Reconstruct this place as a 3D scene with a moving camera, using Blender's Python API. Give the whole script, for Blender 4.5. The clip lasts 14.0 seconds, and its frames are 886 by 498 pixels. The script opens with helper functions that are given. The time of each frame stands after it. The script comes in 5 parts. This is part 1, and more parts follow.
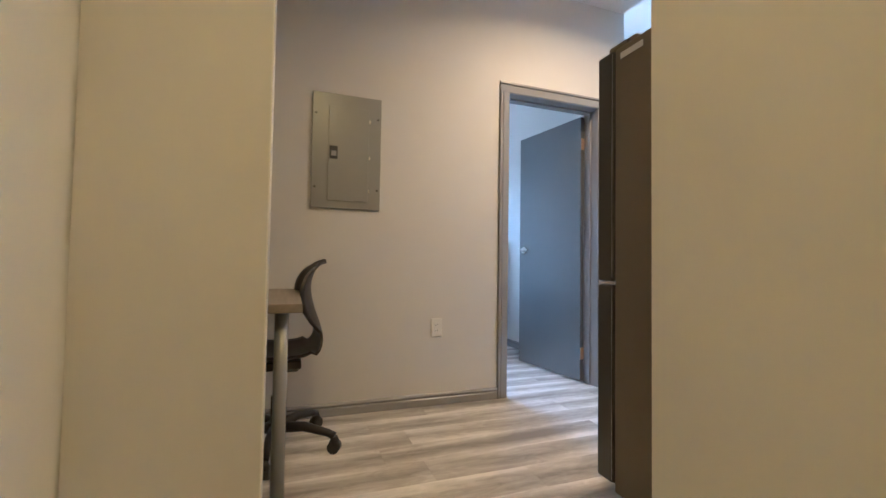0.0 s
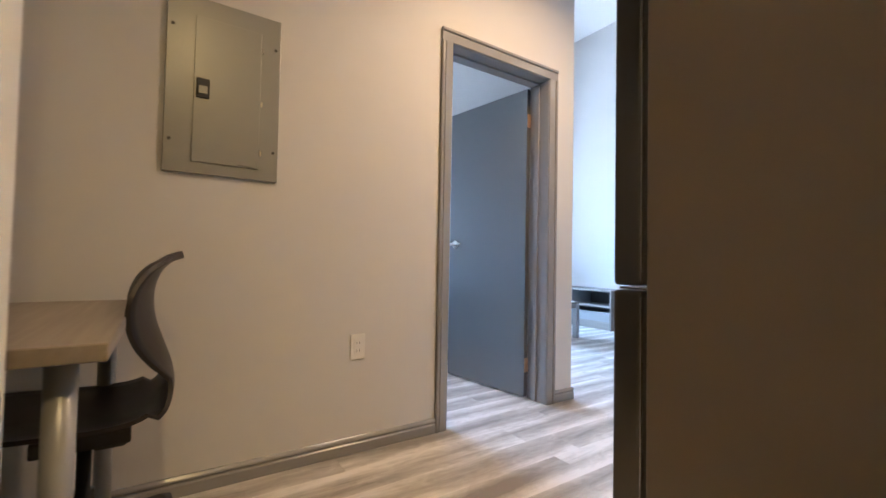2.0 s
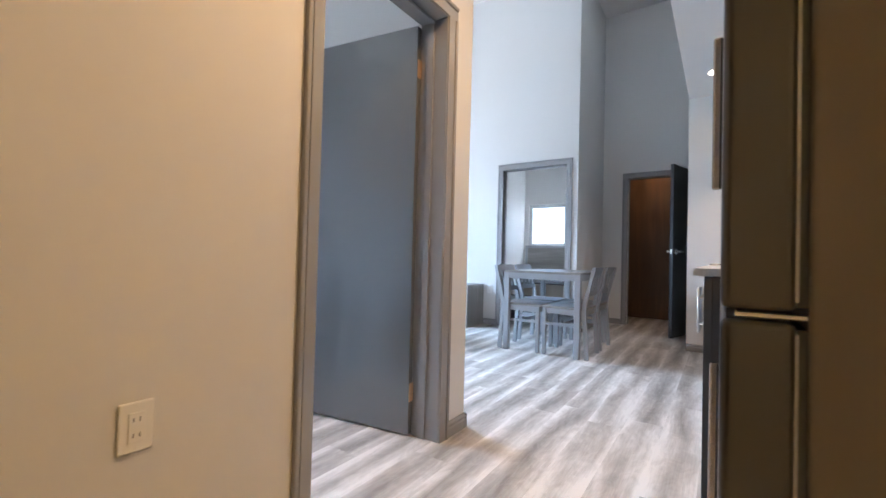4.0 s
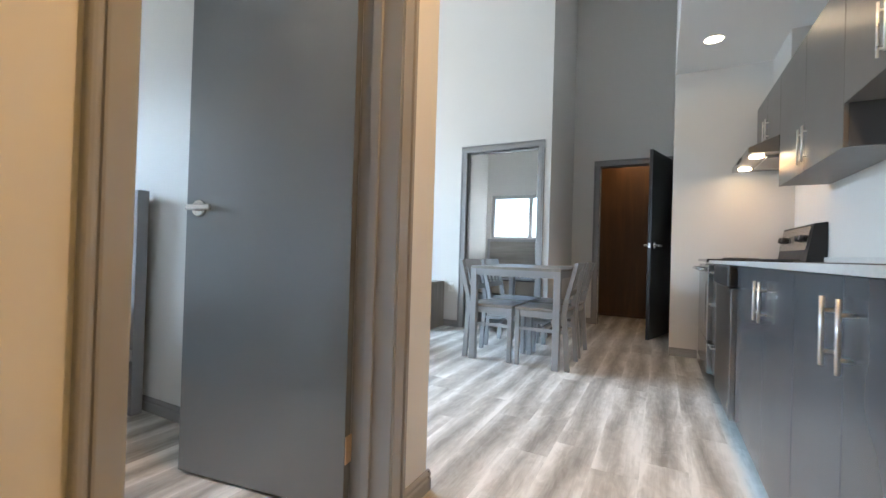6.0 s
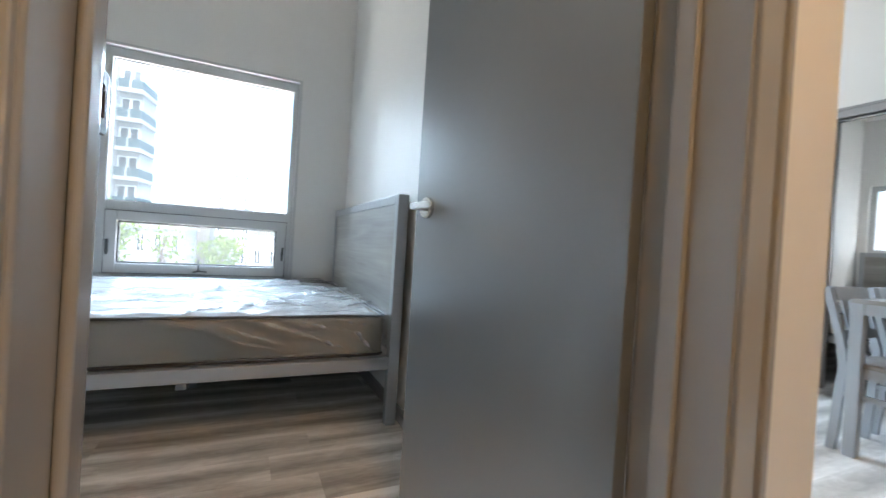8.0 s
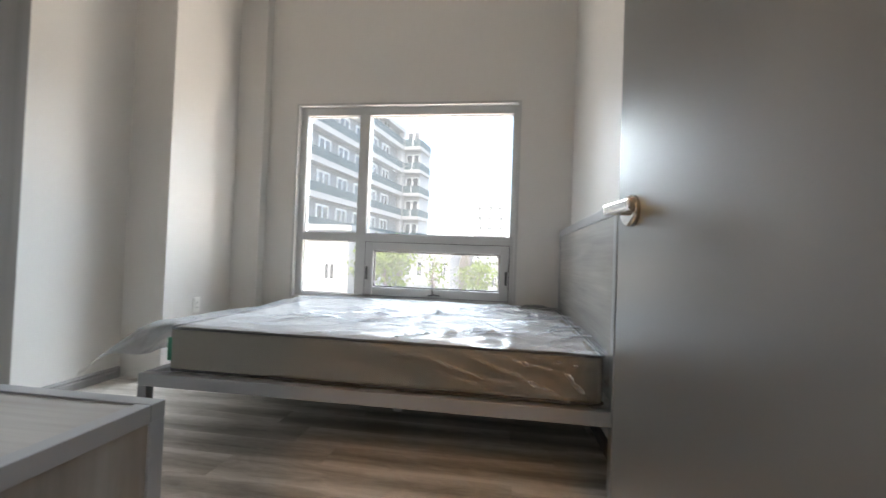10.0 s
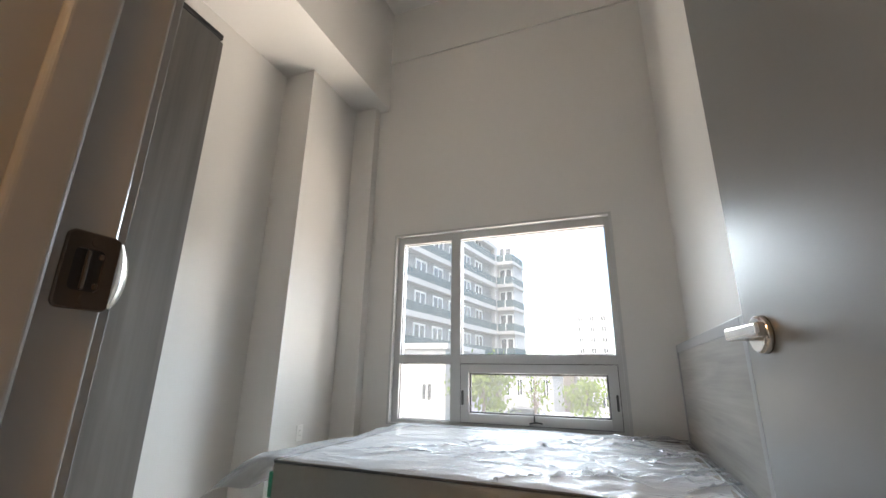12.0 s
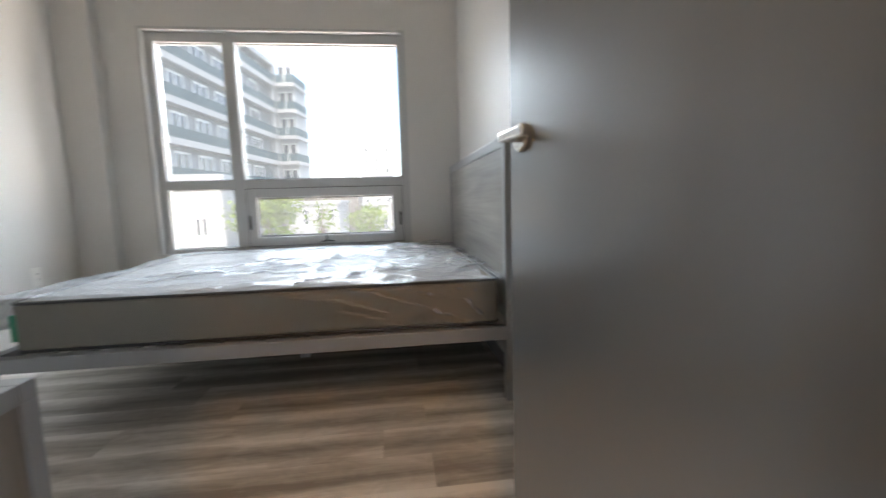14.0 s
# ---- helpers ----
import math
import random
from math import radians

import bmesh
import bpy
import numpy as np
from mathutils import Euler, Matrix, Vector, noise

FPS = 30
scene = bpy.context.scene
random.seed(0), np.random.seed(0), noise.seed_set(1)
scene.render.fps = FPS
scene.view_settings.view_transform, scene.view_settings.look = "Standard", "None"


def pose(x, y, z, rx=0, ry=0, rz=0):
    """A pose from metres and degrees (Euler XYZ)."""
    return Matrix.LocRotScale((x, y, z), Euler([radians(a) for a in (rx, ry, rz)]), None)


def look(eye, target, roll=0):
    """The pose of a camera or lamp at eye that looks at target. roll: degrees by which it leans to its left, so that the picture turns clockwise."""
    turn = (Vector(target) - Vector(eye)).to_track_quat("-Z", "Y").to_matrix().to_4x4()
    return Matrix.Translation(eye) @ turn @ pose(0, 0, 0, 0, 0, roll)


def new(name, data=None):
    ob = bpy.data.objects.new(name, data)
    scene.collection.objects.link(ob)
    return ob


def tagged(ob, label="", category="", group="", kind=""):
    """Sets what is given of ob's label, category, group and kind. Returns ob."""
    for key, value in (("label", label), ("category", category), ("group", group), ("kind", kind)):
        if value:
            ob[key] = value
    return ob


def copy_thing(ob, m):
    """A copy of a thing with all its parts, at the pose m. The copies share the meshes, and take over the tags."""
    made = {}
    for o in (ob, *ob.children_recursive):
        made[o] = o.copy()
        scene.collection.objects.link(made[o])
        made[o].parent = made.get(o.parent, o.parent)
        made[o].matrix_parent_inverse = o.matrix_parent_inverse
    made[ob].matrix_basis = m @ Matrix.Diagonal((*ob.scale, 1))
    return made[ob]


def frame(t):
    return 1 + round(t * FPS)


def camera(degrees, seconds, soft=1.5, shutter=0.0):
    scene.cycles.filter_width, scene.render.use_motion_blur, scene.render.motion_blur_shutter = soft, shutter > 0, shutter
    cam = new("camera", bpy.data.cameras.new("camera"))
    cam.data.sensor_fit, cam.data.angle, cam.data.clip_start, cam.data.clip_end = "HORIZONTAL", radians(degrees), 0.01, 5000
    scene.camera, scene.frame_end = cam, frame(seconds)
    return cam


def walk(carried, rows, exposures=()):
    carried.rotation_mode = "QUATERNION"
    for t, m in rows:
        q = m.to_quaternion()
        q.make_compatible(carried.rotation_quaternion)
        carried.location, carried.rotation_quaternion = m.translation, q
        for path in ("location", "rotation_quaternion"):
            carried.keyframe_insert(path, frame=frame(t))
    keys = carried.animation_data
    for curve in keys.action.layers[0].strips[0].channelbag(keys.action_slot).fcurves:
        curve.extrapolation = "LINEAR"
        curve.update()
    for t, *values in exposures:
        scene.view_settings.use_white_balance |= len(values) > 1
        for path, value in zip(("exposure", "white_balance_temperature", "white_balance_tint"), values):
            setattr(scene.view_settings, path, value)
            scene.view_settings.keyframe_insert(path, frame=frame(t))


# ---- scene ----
cam = camera(93.4, 14.0, shutter=0.4)
EXPOSURES = [(0, 3.91, 4280, 5), (2, 3.97, 4580, 8.5), (3.7, 3.95, 4980, 8.5), (6, 3.82, 5550, 4.5), (7.2, 3.88, 5500, 3), (9.3, 3.56, 6500, 11), (11, 3.42, 6800, 12), (14, 3.36, 6650, 11.5)]
PATH = [
    (0, (-1.322, -2.504, 0.888), (-0.641, -0.625, 0.956), 0.9),
    (0.5, (-1.291, -2.348, 0.876), (-0.516, -0.506, 0.962), 0.9),
    (1, (-1.289, -2.131, 0.892), (-0.346, -0.37, 0.99), 0.7),
    (1.5, (-1.271, -1.995, 0.892), (-0.198, -0.309, 0.97), 0.4),
    (2, (-1.203, -1.837, 0.884), (-0.1, -0.17, 0.943), 1.1),
    (2.5, (-1.098, -1.666, 0.886), (0.055, -0.032, 0.954), 1.8),
    (3, (-1.033, -1.528, 0.877), (0.29, -0.029, 0.933), 1.9),
    (3.5, (-0.97, -1.304, 0.893), (0.577, -0.037, 0.941), 1.4),
    (6, (-0.31, -0.75, 0.877), (1.462, 0.177, 0.893), 1.7),
    (6.5, (-0.182, -0.645, 0.892), (1.505, 0.429, 0.874), 2.0),
    (7, (-0.024, -0.535, 0.902), (1.392, 0.877, 0.897), 3.2),
    (9.5, (0.354, -0.134, 0.904), (0.401, 1.866, 0.887), 1.8),
    (10, (0.412, -0.076, 0.908), (0.129, 1.903, 0.949), 2.1),
    (10.5, (0.42, -0.063, 0.915), (-0.101, 1.865, 1.029), 1.7),
    (11, (0.409, -0.06, 0.919), (-0.239, 1.816, 1.162), 1.2),
    (11.5, (0.417, -0.058, 0.933), (-0.281, 1.763, 1.374), 1.0),
    (12, (0.423, -0.057, 0.947), (-0.279, 1.727, 1.514), 0.9),
    (12.5, (0.423, -0.053, 0.93), (-0.244, 1.797, 1.292), 0.4),
    (13, (0.422, -0.067, 0.906), (-0.149, 1.848, 0.966), -0.1),
    (13.5, (0.417, -0.07, 0.89), (0.103, 1.9, 0.751), -0.7),
    (14, (0.379, -0.092, 0.886), (0.612, 1.881, 0.655), -1.7),
]
walk(cam, [(t, look(e, g, r)) for t, e, g, r in PATH], EXPOSURES)

# ---- world, sun, lamps ----
world = bpy.data.worlds.new("world")
scene.world = world
world.use_nodes = True
wn, wl = world.node_tree.nodes, world.node_tree.links
sky = wn.new("ShaderNodeTexSky")
sky.sky_type, sky.sun_disc = "NISHITA", False
sky.sun_elevation, sky.sun_rotation = radians(48), radians(200)
sky.air_density, sky.dust_density = 1.0, 3.0
wl.new(sky.outputs["Color"], wn["Background"].inputs["Color"])
wn["Background"].inputs["Strength"].default_value = 0.068


def lamp(name, kind, energy, color, m, size=0.1, size_y=None, spot=None):
    data = bpy.data.lights.new(name, kind)
    data.energy, data.color = energy, color
    if kind == "AREA":
        data.size = size
        if size_y:
            data.shape, data.size_y = "RECTANGLE", size_y
        else:
            data.shape, data.spread = "DISK", radians(158)
    elif kind == "SUN":
        data.angle = radians(14)
    else:
        data.shadow_soft_size = size
        if spot:
            data.spot_size, data.spot_blend = radians(spot), 0.6
    ob = new(name, data)
    ob.matrix_basis = m
    return ob


lamp("sun", "SUN", 0.55, (1.0, 0.97, 0.93), look((14, -16, 40), (0, 0, 0)))
WARM = (1.0, 0.62, 0.3)
DAY = (1.0, 0.98, 0.96)
# added area lamps that stand in for sky and bright ground outside each window
lamp("sky_fill_bedroom", "AREA", 285, (0.76, 0.89, 1.0), look((0.7, 7.2, 4.1), (-0.9, 1.0, 0.6)), 7.0, 3.6)
lamp("ground_fill_bedroom", "AREA", 74, (1.0, 0.89, 0.77), look((0.2, 4.9, -0.75), (-0.6, 2.4, 1.6)), 3.2, 2.0)
lamp("sky_fill_living", "AREA", 4.7, (0.87, 0.94, 1.0), look((2.2, 3.62, 1.45), (2.2, 0, 1.2)), 1.7, 1.8)
lamp("sky_fill_bedroom_two", "AREA", 190, DAY, look((8.5, 4.2, 2.2), (5.6, 0.7, 1.0)), 2.2, 1.6)

# ---- materials ----


def shader(name, color, rough=0.5, metal=0.0, grain=0.0, scale=6.0, bump=0.0, bump_scale=120.0, stretch=(1, 1, 1), vary=0.0, coat=0.0):
    """A painted, coated or metal surface: slow tone drift, fine grain and relief."""
    m = bpy.data.materials.new(name)
    m.use_nodes = True
    n, l = m.node_tree.nodes, m.node_tree.links
    b = n["Principled BSDF"]
    b.inputs["Roughness"].default_value, b.inputs["Metallic"].default_value = rough, metal
    b.inputs["Coat Weight"].default_value = coat
    tc, mp = n.new("ShaderNodeTexCoord"), n.new("ShaderNodeMapping")
    mp.inputs["Scale"].default_value = stretch
    l.new(tc.outputs["Object"], mp.inputs["Vector"])
    if vary:
        info, add = n.new("ShaderNodeObjectInfo"), n.new("ShaderNodeVectorMath")
        mul = n.new("ShaderNodeMath")
        mul.operation, mul.inputs[1].default_value = "MULTIPLY", 37.0
        l.new(info.outputs["Random"], mul.inputs[0])
        l.new(mp.outputs["Vector"], add.inputs[0])
        l.new(mul.outputs[0], add.inputs[1])
        vec = add.outputs["Vector"]
    else:
        vec = mp.outputs["Vector"]
    no = n.new("ShaderNodeTexNoise")
    no.inputs["Scale"].default_value, no.inputs["Detail"].default_value = scale, 6.0
    l.new(vec, no.inputs["Vector"])
    ramp = n.new("ShaderNodeMix")
    ramp.data_type = "RGBA"
    ramp.inputs["A"].default_value = (*[c * (1 - grain) for c in color], 1)
    ramp.inputs["B"].default_value = (*[min(1, c * (1 + grain)) for c in color], 1)
    l.new(no.outputs["Fac"], ramp.inputs["Factor"])
    l.new(ramp.outputs["Result"], b.inputs["Base Color"])
    mr = n.new("ShaderNodeMapRange")
    spread = 0.02 if metal > 0.5 else 0.06
    mr.inputs["To Min"].default_value, mr.inputs["To Max"].default_value = max(0.02, rough - spread), min(1, rough + spread)
    l.new(no.outputs["Fac"], mr.inputs["Value"])
    l.new(mr.outputs["Result"], b.inputs["Roughness"])
    if bump:
        nb, bp = n.new("ShaderNodeTexNoise"), n.new("ShaderNodeBump")
        nb.inputs["Scale"].default_value, nb.inputs["Detail"].default_value = bump_scale, 3.0
        bp.inputs["Strength"].default_value, bp.inputs["Distance"].default_value = bump, 0.002
        l.new(vec, nb.inputs["Vector"])
        l.new(nb.outputs["Fac"], bp.inputs["Height"])
        l.new(bp.outputs["Normal"], b.inputs["Normal"])
    return m


def wood(name, dark, mid, light, along, rough=0.4, streak=1.0, bump=0.15, vary=1.0):
    """Woodgrain print: long streaks along one axis, cathedral drift, pores."""
    m = bpy.data.materials.new(name)
    m.use_nodes = True
    n, l = m.node_tree.nodes, m.node_tree.links
    b = n["Principled BSDF"]
    tc, info = n.new("ShaderNodeTexCoord"), n.new("ShaderNodeObjectInfo")
    mul, add = n.new("ShaderNodeMath"), n.new("ShaderNodeVectorMath")
    mul.operation, mul.inputs[1].default_value = "MULTIPLY", 53.0 * vary
    l.new(info.outputs["Random"], mul.inputs[0])
    l.new(tc.outputs["Object"], add.inputs[0])
    l.new(mul.outputs[0], add.inputs[1])

    def grain(sc, detail, long_scale, dist=0.0):
        mp, no = n.new("ShaderNodeMapping"), n.new("ShaderNodeTexNoise")
        mp.inputs["Scale"].default_value = [long_scale if i == along else sc for i in range(3)]
        no.inputs["Scale"].default_value, no.inputs["Detail"].default_value = 1.0, detail
        no.inputs["Distortion"].default_value = dist
        l.new(add.outputs["Vector"], mp.inputs["Vector"])
        l.new(mp.outputs["Vector"], no.inputs["Vector"])
        return no.outputs["Fac"]

    broad, fine, cloud = grain(8.0, 4.0, 0.75, 1.0), grain(70.0, 4.0, 2.5), grain(3.0, 2.0, 1.6)
    mix1 = n.new("ShaderNodeMath")
    mix1.operation = "MULTIPLY_ADD"
    mix1.inputs[1].default_value = 0.65 * streak
    l.new(broad, mix1.inputs[0])
    m2 = n.new("ShaderNodeMath")
    m2.operation, m2.inputs[1].default_value = "MULTIPLY", 0.17
    l.new(fine, m2.inputs[0])
    l.new(m2.outputs[0], mix1.inputs[2])
    m3 = n.new("ShaderNodeMath")
    m3.operation, m3.inputs[1].default_value = "MULTIPLY_ADD", 0.2
    l.new(cloud, m3.inputs[0])
    l.new(mix1.outputs[0], m3.inputs[2])
    shift = n.new("ShaderNodeMath")
    shift.operation, shift.inputs[1].default_value = "MULTIPLY_ADD", 0.025 * vary
    l.new(info.outputs["Random"], shift.inputs[0])
    l.new(m3.outputs[0], shift.inputs[2])
    cr = n.new("ShaderNodeValToRGB")
    cr.color_ramp.elements[0].position, cr.color_ramp.elements[0].color = 0.34, (*dark, 1)
    cr.color_ramp.elements[1].position, cr.color_ramp.elements[1].color = 0.77, (*light, 1)
    e = cr.color_ramp.elements.new(0.55)
    e.color = (*mid, 1)
    l.new(shift.outputs[0], cr.inputs["Fac"])
    l.new(cr.outputs["Color"], b.inputs["Base Color"])
    mr = n.new("ShaderNodeMapRange")
    mr.inputs["To Min"].default_value, mr.inputs["To Max"].default_value = rough + 0.08, rough - 0.06
    l.new(fine, mr.inputs["Value"])
    l.new(mr.outputs["Result"], b.inputs["Roughness"])
    bp = n.new("ShaderNodeBump")
    bp.inputs["Strength"].default_value, bp.inputs["Distance"].default_value = bump, 0.001
    l.new(fine, bp.inputs["Height"])
    l.new(bp.outputs["Normal"], b.inputs["Normal"])
    return m


def vinyl(name, dark, mid, light):
    """Printed plank: pale sapwood bands along the edges, mottled darker heart, knots and pores."""
    m = bpy.data.materials.new(name)
    m.use_nodes = True
    n, l = m.node_tree.nodes, m.node_tree.links
    b = n["Principled BSDF"]
    tc, info, geo = n.new("ShaderNodeTexCoord"), n.new("ShaderNodeObjectInfo"), n.new("ShaderNodeSeparateXYZ")

    def math_node(op, a, c, d=None):
        q = n.new("ShaderNodeMath")
        q.operation = op
        for i, v in enumerate((a, c, d)):
            if v is None:
                continue
            if isinstance(v, (int, float)):
                q.inputs[i].default_value = v
            else:
                l.new(v, q.inputs[i])
        return q.outputs[0]

    shift, add = math_node("MULTIPLY", info.outputs["Random"], 61.0), n.new("ShaderNodeVectorMath")
    l.new(tc.outputs["Object"], add.inputs[0])
    l.new(shift, add.inputs[1])
    l.new(tc.outputs["Object"], geo.inputs["Vector"])

    def tone(scale, detail, dist=0.0, rough=0.5):
        mp, no = n.new("ShaderNodeMapping"), n.new("ShaderNodeTexNoise")
        mp.inputs["Scale"].default_value = scale
        no.inputs["Scale"].default_value, no.inputs["Detail"].default_value = 1.0, detail
        no.inputs["Distortion"].default_value, no.inputs["Roughness"].default_value = dist, rough
        l.new(add.outputs["Vector"], mp.inputs["Vector"])
        l.new(mp.outputs["Vector"], no.inputs["Vector"])
        return no.outputs["Fac"]

    wander, blotch = tone((1.3, 4.0, 4.0), 2.0), tone((7.0, 16.0, 16.0), 4.0, 1.6, 0.6)
    fine, broad = tone((9.0, 150.0, 150.0), 3.0), tone((1.1, 9.0, 9.0), 3.0, 0.8)
    # distance from a wandering heart line, 0 in the heart to 1 at the plank's edges
    heart = math_node("MULTIPLY_ADD", wander, 0.16, 0.01)
    off = math_node("ABSOLUTE", math_node("SUBTRACT", geo.outputs["Y"], heart), 0.0)
    edge = math_node("MULTIPLY", off, 5.6)
    v = math_node("MULTIPLY_ADD", broad, 0.75, math_node("MULTIPLY", edge, 0.52))
    v = math_node("MULTIPLY_ADD", blotch, 0.3, v)
    v = math_node("MULTIPLY_ADD", fine, 0.16, v)
    v = math_node("MULTIPLY_ADD", info.outputs["Random"], 0.1, v)
    cr = n.new("ShaderNodeValToRGB")
    cr.color_ramp.elements[0].position, cr.color_ramp.elements[0].color = 0.55, (*dark, 1)
    cr.color_ramp.elements[1].position, cr.color_ramp.elements[1].color = 1.0, (*light, 1)
    e = cr.color_ramp.elements.new(0.76)
    e.color = (*mid, 1)
    l.new(v, cr.inputs["Fac"])
    l.new(cr.outputs["Color"], b.inputs["Base Color"])
    mr = n.new("ShaderNodeMapRange")
    mr.inputs["To Min"].default_value, mr.inputs["To Max"].default_value = 0.42, 0.3
    l.new(fine, mr.inputs["Value"])
    l.new(mr.outputs["Result"], b.inputs["Roughness"])
    bp = n.new("ShaderNodeBump")
    bp.inputs["Strength"].default_value, bp.inputs["Distance"].default_value = 0.12, 0.001
    l.new(fine, bp.inputs["Height"])
    l.new(bp.outputs["Normal"], b.inputs["Normal"])
    return m


def glow(name, color, strength):
    m = bpy.data.materials.new(name)
    m.use_nodes = True
    b = m.node_tree.nodes["Principled BSDF"]
    b.inputs["Base Color"].default_value = (*color, 1)
    b.inputs["Emission Color"].default_value = (*color, 1)
    b.inputs["Emission Strength"].default_value = strength
    return m


def clear_glass(name, tint, gloss):
    m = bpy.data.materials.new(name)
    m.use_nodes = True
    n, l = m.node_tree.nodes, m.node_tree.links
    out = n["Material Output"]
    tr, gl, mx, fr = n.new("ShaderNodeBsdfTransparent"), n.new("ShaderNodeBsdfGlossy"), n.new("ShaderNodeMixShader"), n.new("ShaderNodeFresnel")
    tr.inputs["Color"].default_value = (*tint, 1)
    gl.inputs["Roughness"].default_value = gloss
    fr.inputs["IOR"].default_value = 1.45
    l.new(fr.outputs["Fac"], mx.inputs["Fac"])
    # faint translucent veil imitates the glare that washes out the outdoor view
    haze, veil = n.new("ShaderNodeBsdfTranslucent"), n.new("ShaderNodeMixShader")
    haze.inputs["Color"].default_value = (0.9, 0.91, 0.9, 1)
    no = n.new("ShaderNodeTexNoise")
    no.inputs["Scale"].default_value = 2.5
    mr = n.new("ShaderNodeMapRange")
    mr.inputs["To Min"].default_value, mr.inputs["To Max"].default_value = 0.01, 0.022
    l.new(no.outputs["Fac"], mr.inputs["Value"])
    l.new(mr.outputs["Result"], veil.inputs["Fac"])
    l.new(tr.outputs["BSDF"], veil.inputs[1])
    l.new(haze.outputs["BSDF"], veil.inputs[2])
    l.new(veil.outputs["Shader"], mx.inputs[1])
    l.new(gl.outputs["BSDF"], mx.inputs[2])
    l.new(mx.outputs["Shader"], out.inputs["Surface"])
    return m


def plastic_film(name):
    """Thin crumpled clear film: mostly see-through, milky, with sharp glints."""
    m = bpy.data.materials.new(name)
    m.use_nodes = True
    n, l = m.node_tree.nodes, m.node_tree.links
    out, b = n["Material Output"], n["Principled BSDF"]
    b.inputs["Base Color"].default_value = (0.6, 0.62, 0.64, 1)
    b.inputs["Roughness"].default_value = 0.1
    b.inputs["Specular IOR Level"].default_value = 0.9
    tc, no, bp = n.new("ShaderNodeTexCoord"), n.new("ShaderNodeTexNoise"), n.new("ShaderNodeBump")
    no.inputs["Scale"].default_value, no.inputs["Detail"].default_value = 2.2, 2.0
    bp.inputs["Strength"].default_value, bp.inputs["Distance"].default_value = 0.55, 0.02
    crease, warp, push = n.new("ShaderNodeMapping"), n.new("ShaderNodeVectorMath"), n.new("ShaderNodeVectorMath")
    crease.inputs["Rotation"].default_value = (0, 0, radians(28))
    crease.inputs["Scale"].default_value = (0.55, 1.3, 1.0)
    l.new(tc.outputs["Object"], crease.inputs["Vector"])
    l.new(crease.outputs["Vector"], no.inputs["Vector"])
    warp.operation, push.operation = "SCALE", "ADD"
    warp.inputs["Scale"].default_value = 0.35
    l.new(no.outputs["Color"], warp.inputs[0])
    l.new(crease.outputs["Vector"], push.inputs[0])
    l.new(warp.outputs["Vector"], push.inputs[1])
    # planar facets at two sizes, meeting in sharp folds
    folds = []
    for size in (5.5, 14.0):
        vo = n.new("ShaderNodeTexVoronoi")
        vo.distance = "MANHATTAN"
        vo.inputs["Scale"].default_value = size
        l.new(push.outputs["Vector"], vo.inputs["Vector"])
        folds.append(vo.outputs["Distance"])
    small, both = n.new("ShaderNodeMath"), n.new("ShaderNodeMath")
    small.operation, small.inputs[1].default_value = "MULTIPLY", 0.3
    l.new(folds[1], small.inputs[0])
    l.new(folds[0], both.inputs[0])
    l.new(small.outputs[0], both.inputs[1])
    l.new(both.outputs[0], bp.inputs["Height"])
    l.new(bp.outputs["Normal"], b.inputs["Normal"])
    tr, mx = n.new("ShaderNodeBsdfTransparent"), n.new("ShaderNodeMixShader")
    lw = n.new("ShaderNodeFresnel")
    lw.inputs["IOR"].default_value = 1.6
    mr = n.new("ShaderNodeMapRange")
    mr.inputs["To Min"].default_value, mr.inputs["To Max"].default_value = 0.05, 0.85
    l.new(bp.outputs["Normal"], lw.inputs["Normal"])
    l.new(lw.outputs["Fac"], mr.inputs["Value"])
    geo, fold, add = n.new("ShaderNodeNewGeometry"), n.new("ShaderNodeMapRange"), n.new("ShaderNodeMath")
    fold.inputs["From Min"].default_value, fold.inputs["From Max"].default_value = 0.52, 0.6
    fold.inputs["To Min"].default_value, fold.inputs["To Max"].default_value = 0.0, 0.5
    add.use_clamp = True
    l.new(geo.outputs["Pointiness"], fold.inputs["Value"])
    l.new(fold.outputs["Result"], add.inputs[0])
    l.new(mr.outputs["Result"], add.inputs[1])
    l.new(add.outputs[0], mx.inputs["Fac"])
    l.new(tr.outputs["BSDF"], mx.inputs[1])
    l.new(b.outputs["BSDF"], mx.inputs[2])
    l.new(mx.outputs["Shader"], out.inputs["Surface"])
    return m


WALL = shader("wall_paint", (0.66, 0.645, 0.62), 0.6, grain=0.02, scale=1.2, bump=0.08, bump_scale=260)
CEIL = shader("ceiling_paint", (0.78, 0.77, 0.75), 0.8, grain=0.02, scale=2, bump=0.1, bump_scale=200)
TRIM = shader("trim_paint", (0.3, 0.294, 0.294), 0.24, grain=0.04, scale=5, bump=0.02, bump_scale=90, coat=0.25)
BEAD = shader("corner_bead_paint", (0.82, 0.8, 0.76), 0.45, grain=0.02)
DOOR = shader("door_paint", (0.113, 0.123, 0.131), 0.32, grain=0.05, scale=3, bump=0.02, bump_scale=90)
for glossy in (DOOR,):
    lacquer = glossy.node_tree.nodes["Principled BSDF"]
    lacquer.inputs["Specular IOR Level"].default_value = 1.0
    lacquer.inputs["Coat Weight"].default_value, lacquer.inputs["Coat Roughness"].default_value, lacquer.inputs["Coat IOR"].default_value = 1.0, 0.21, 1.72
DOOR_DARK = shader("dark_door_paint", (0.025, 0.024, 0.024), 0.35, grain=0.08, scale=3, bump=0.05)
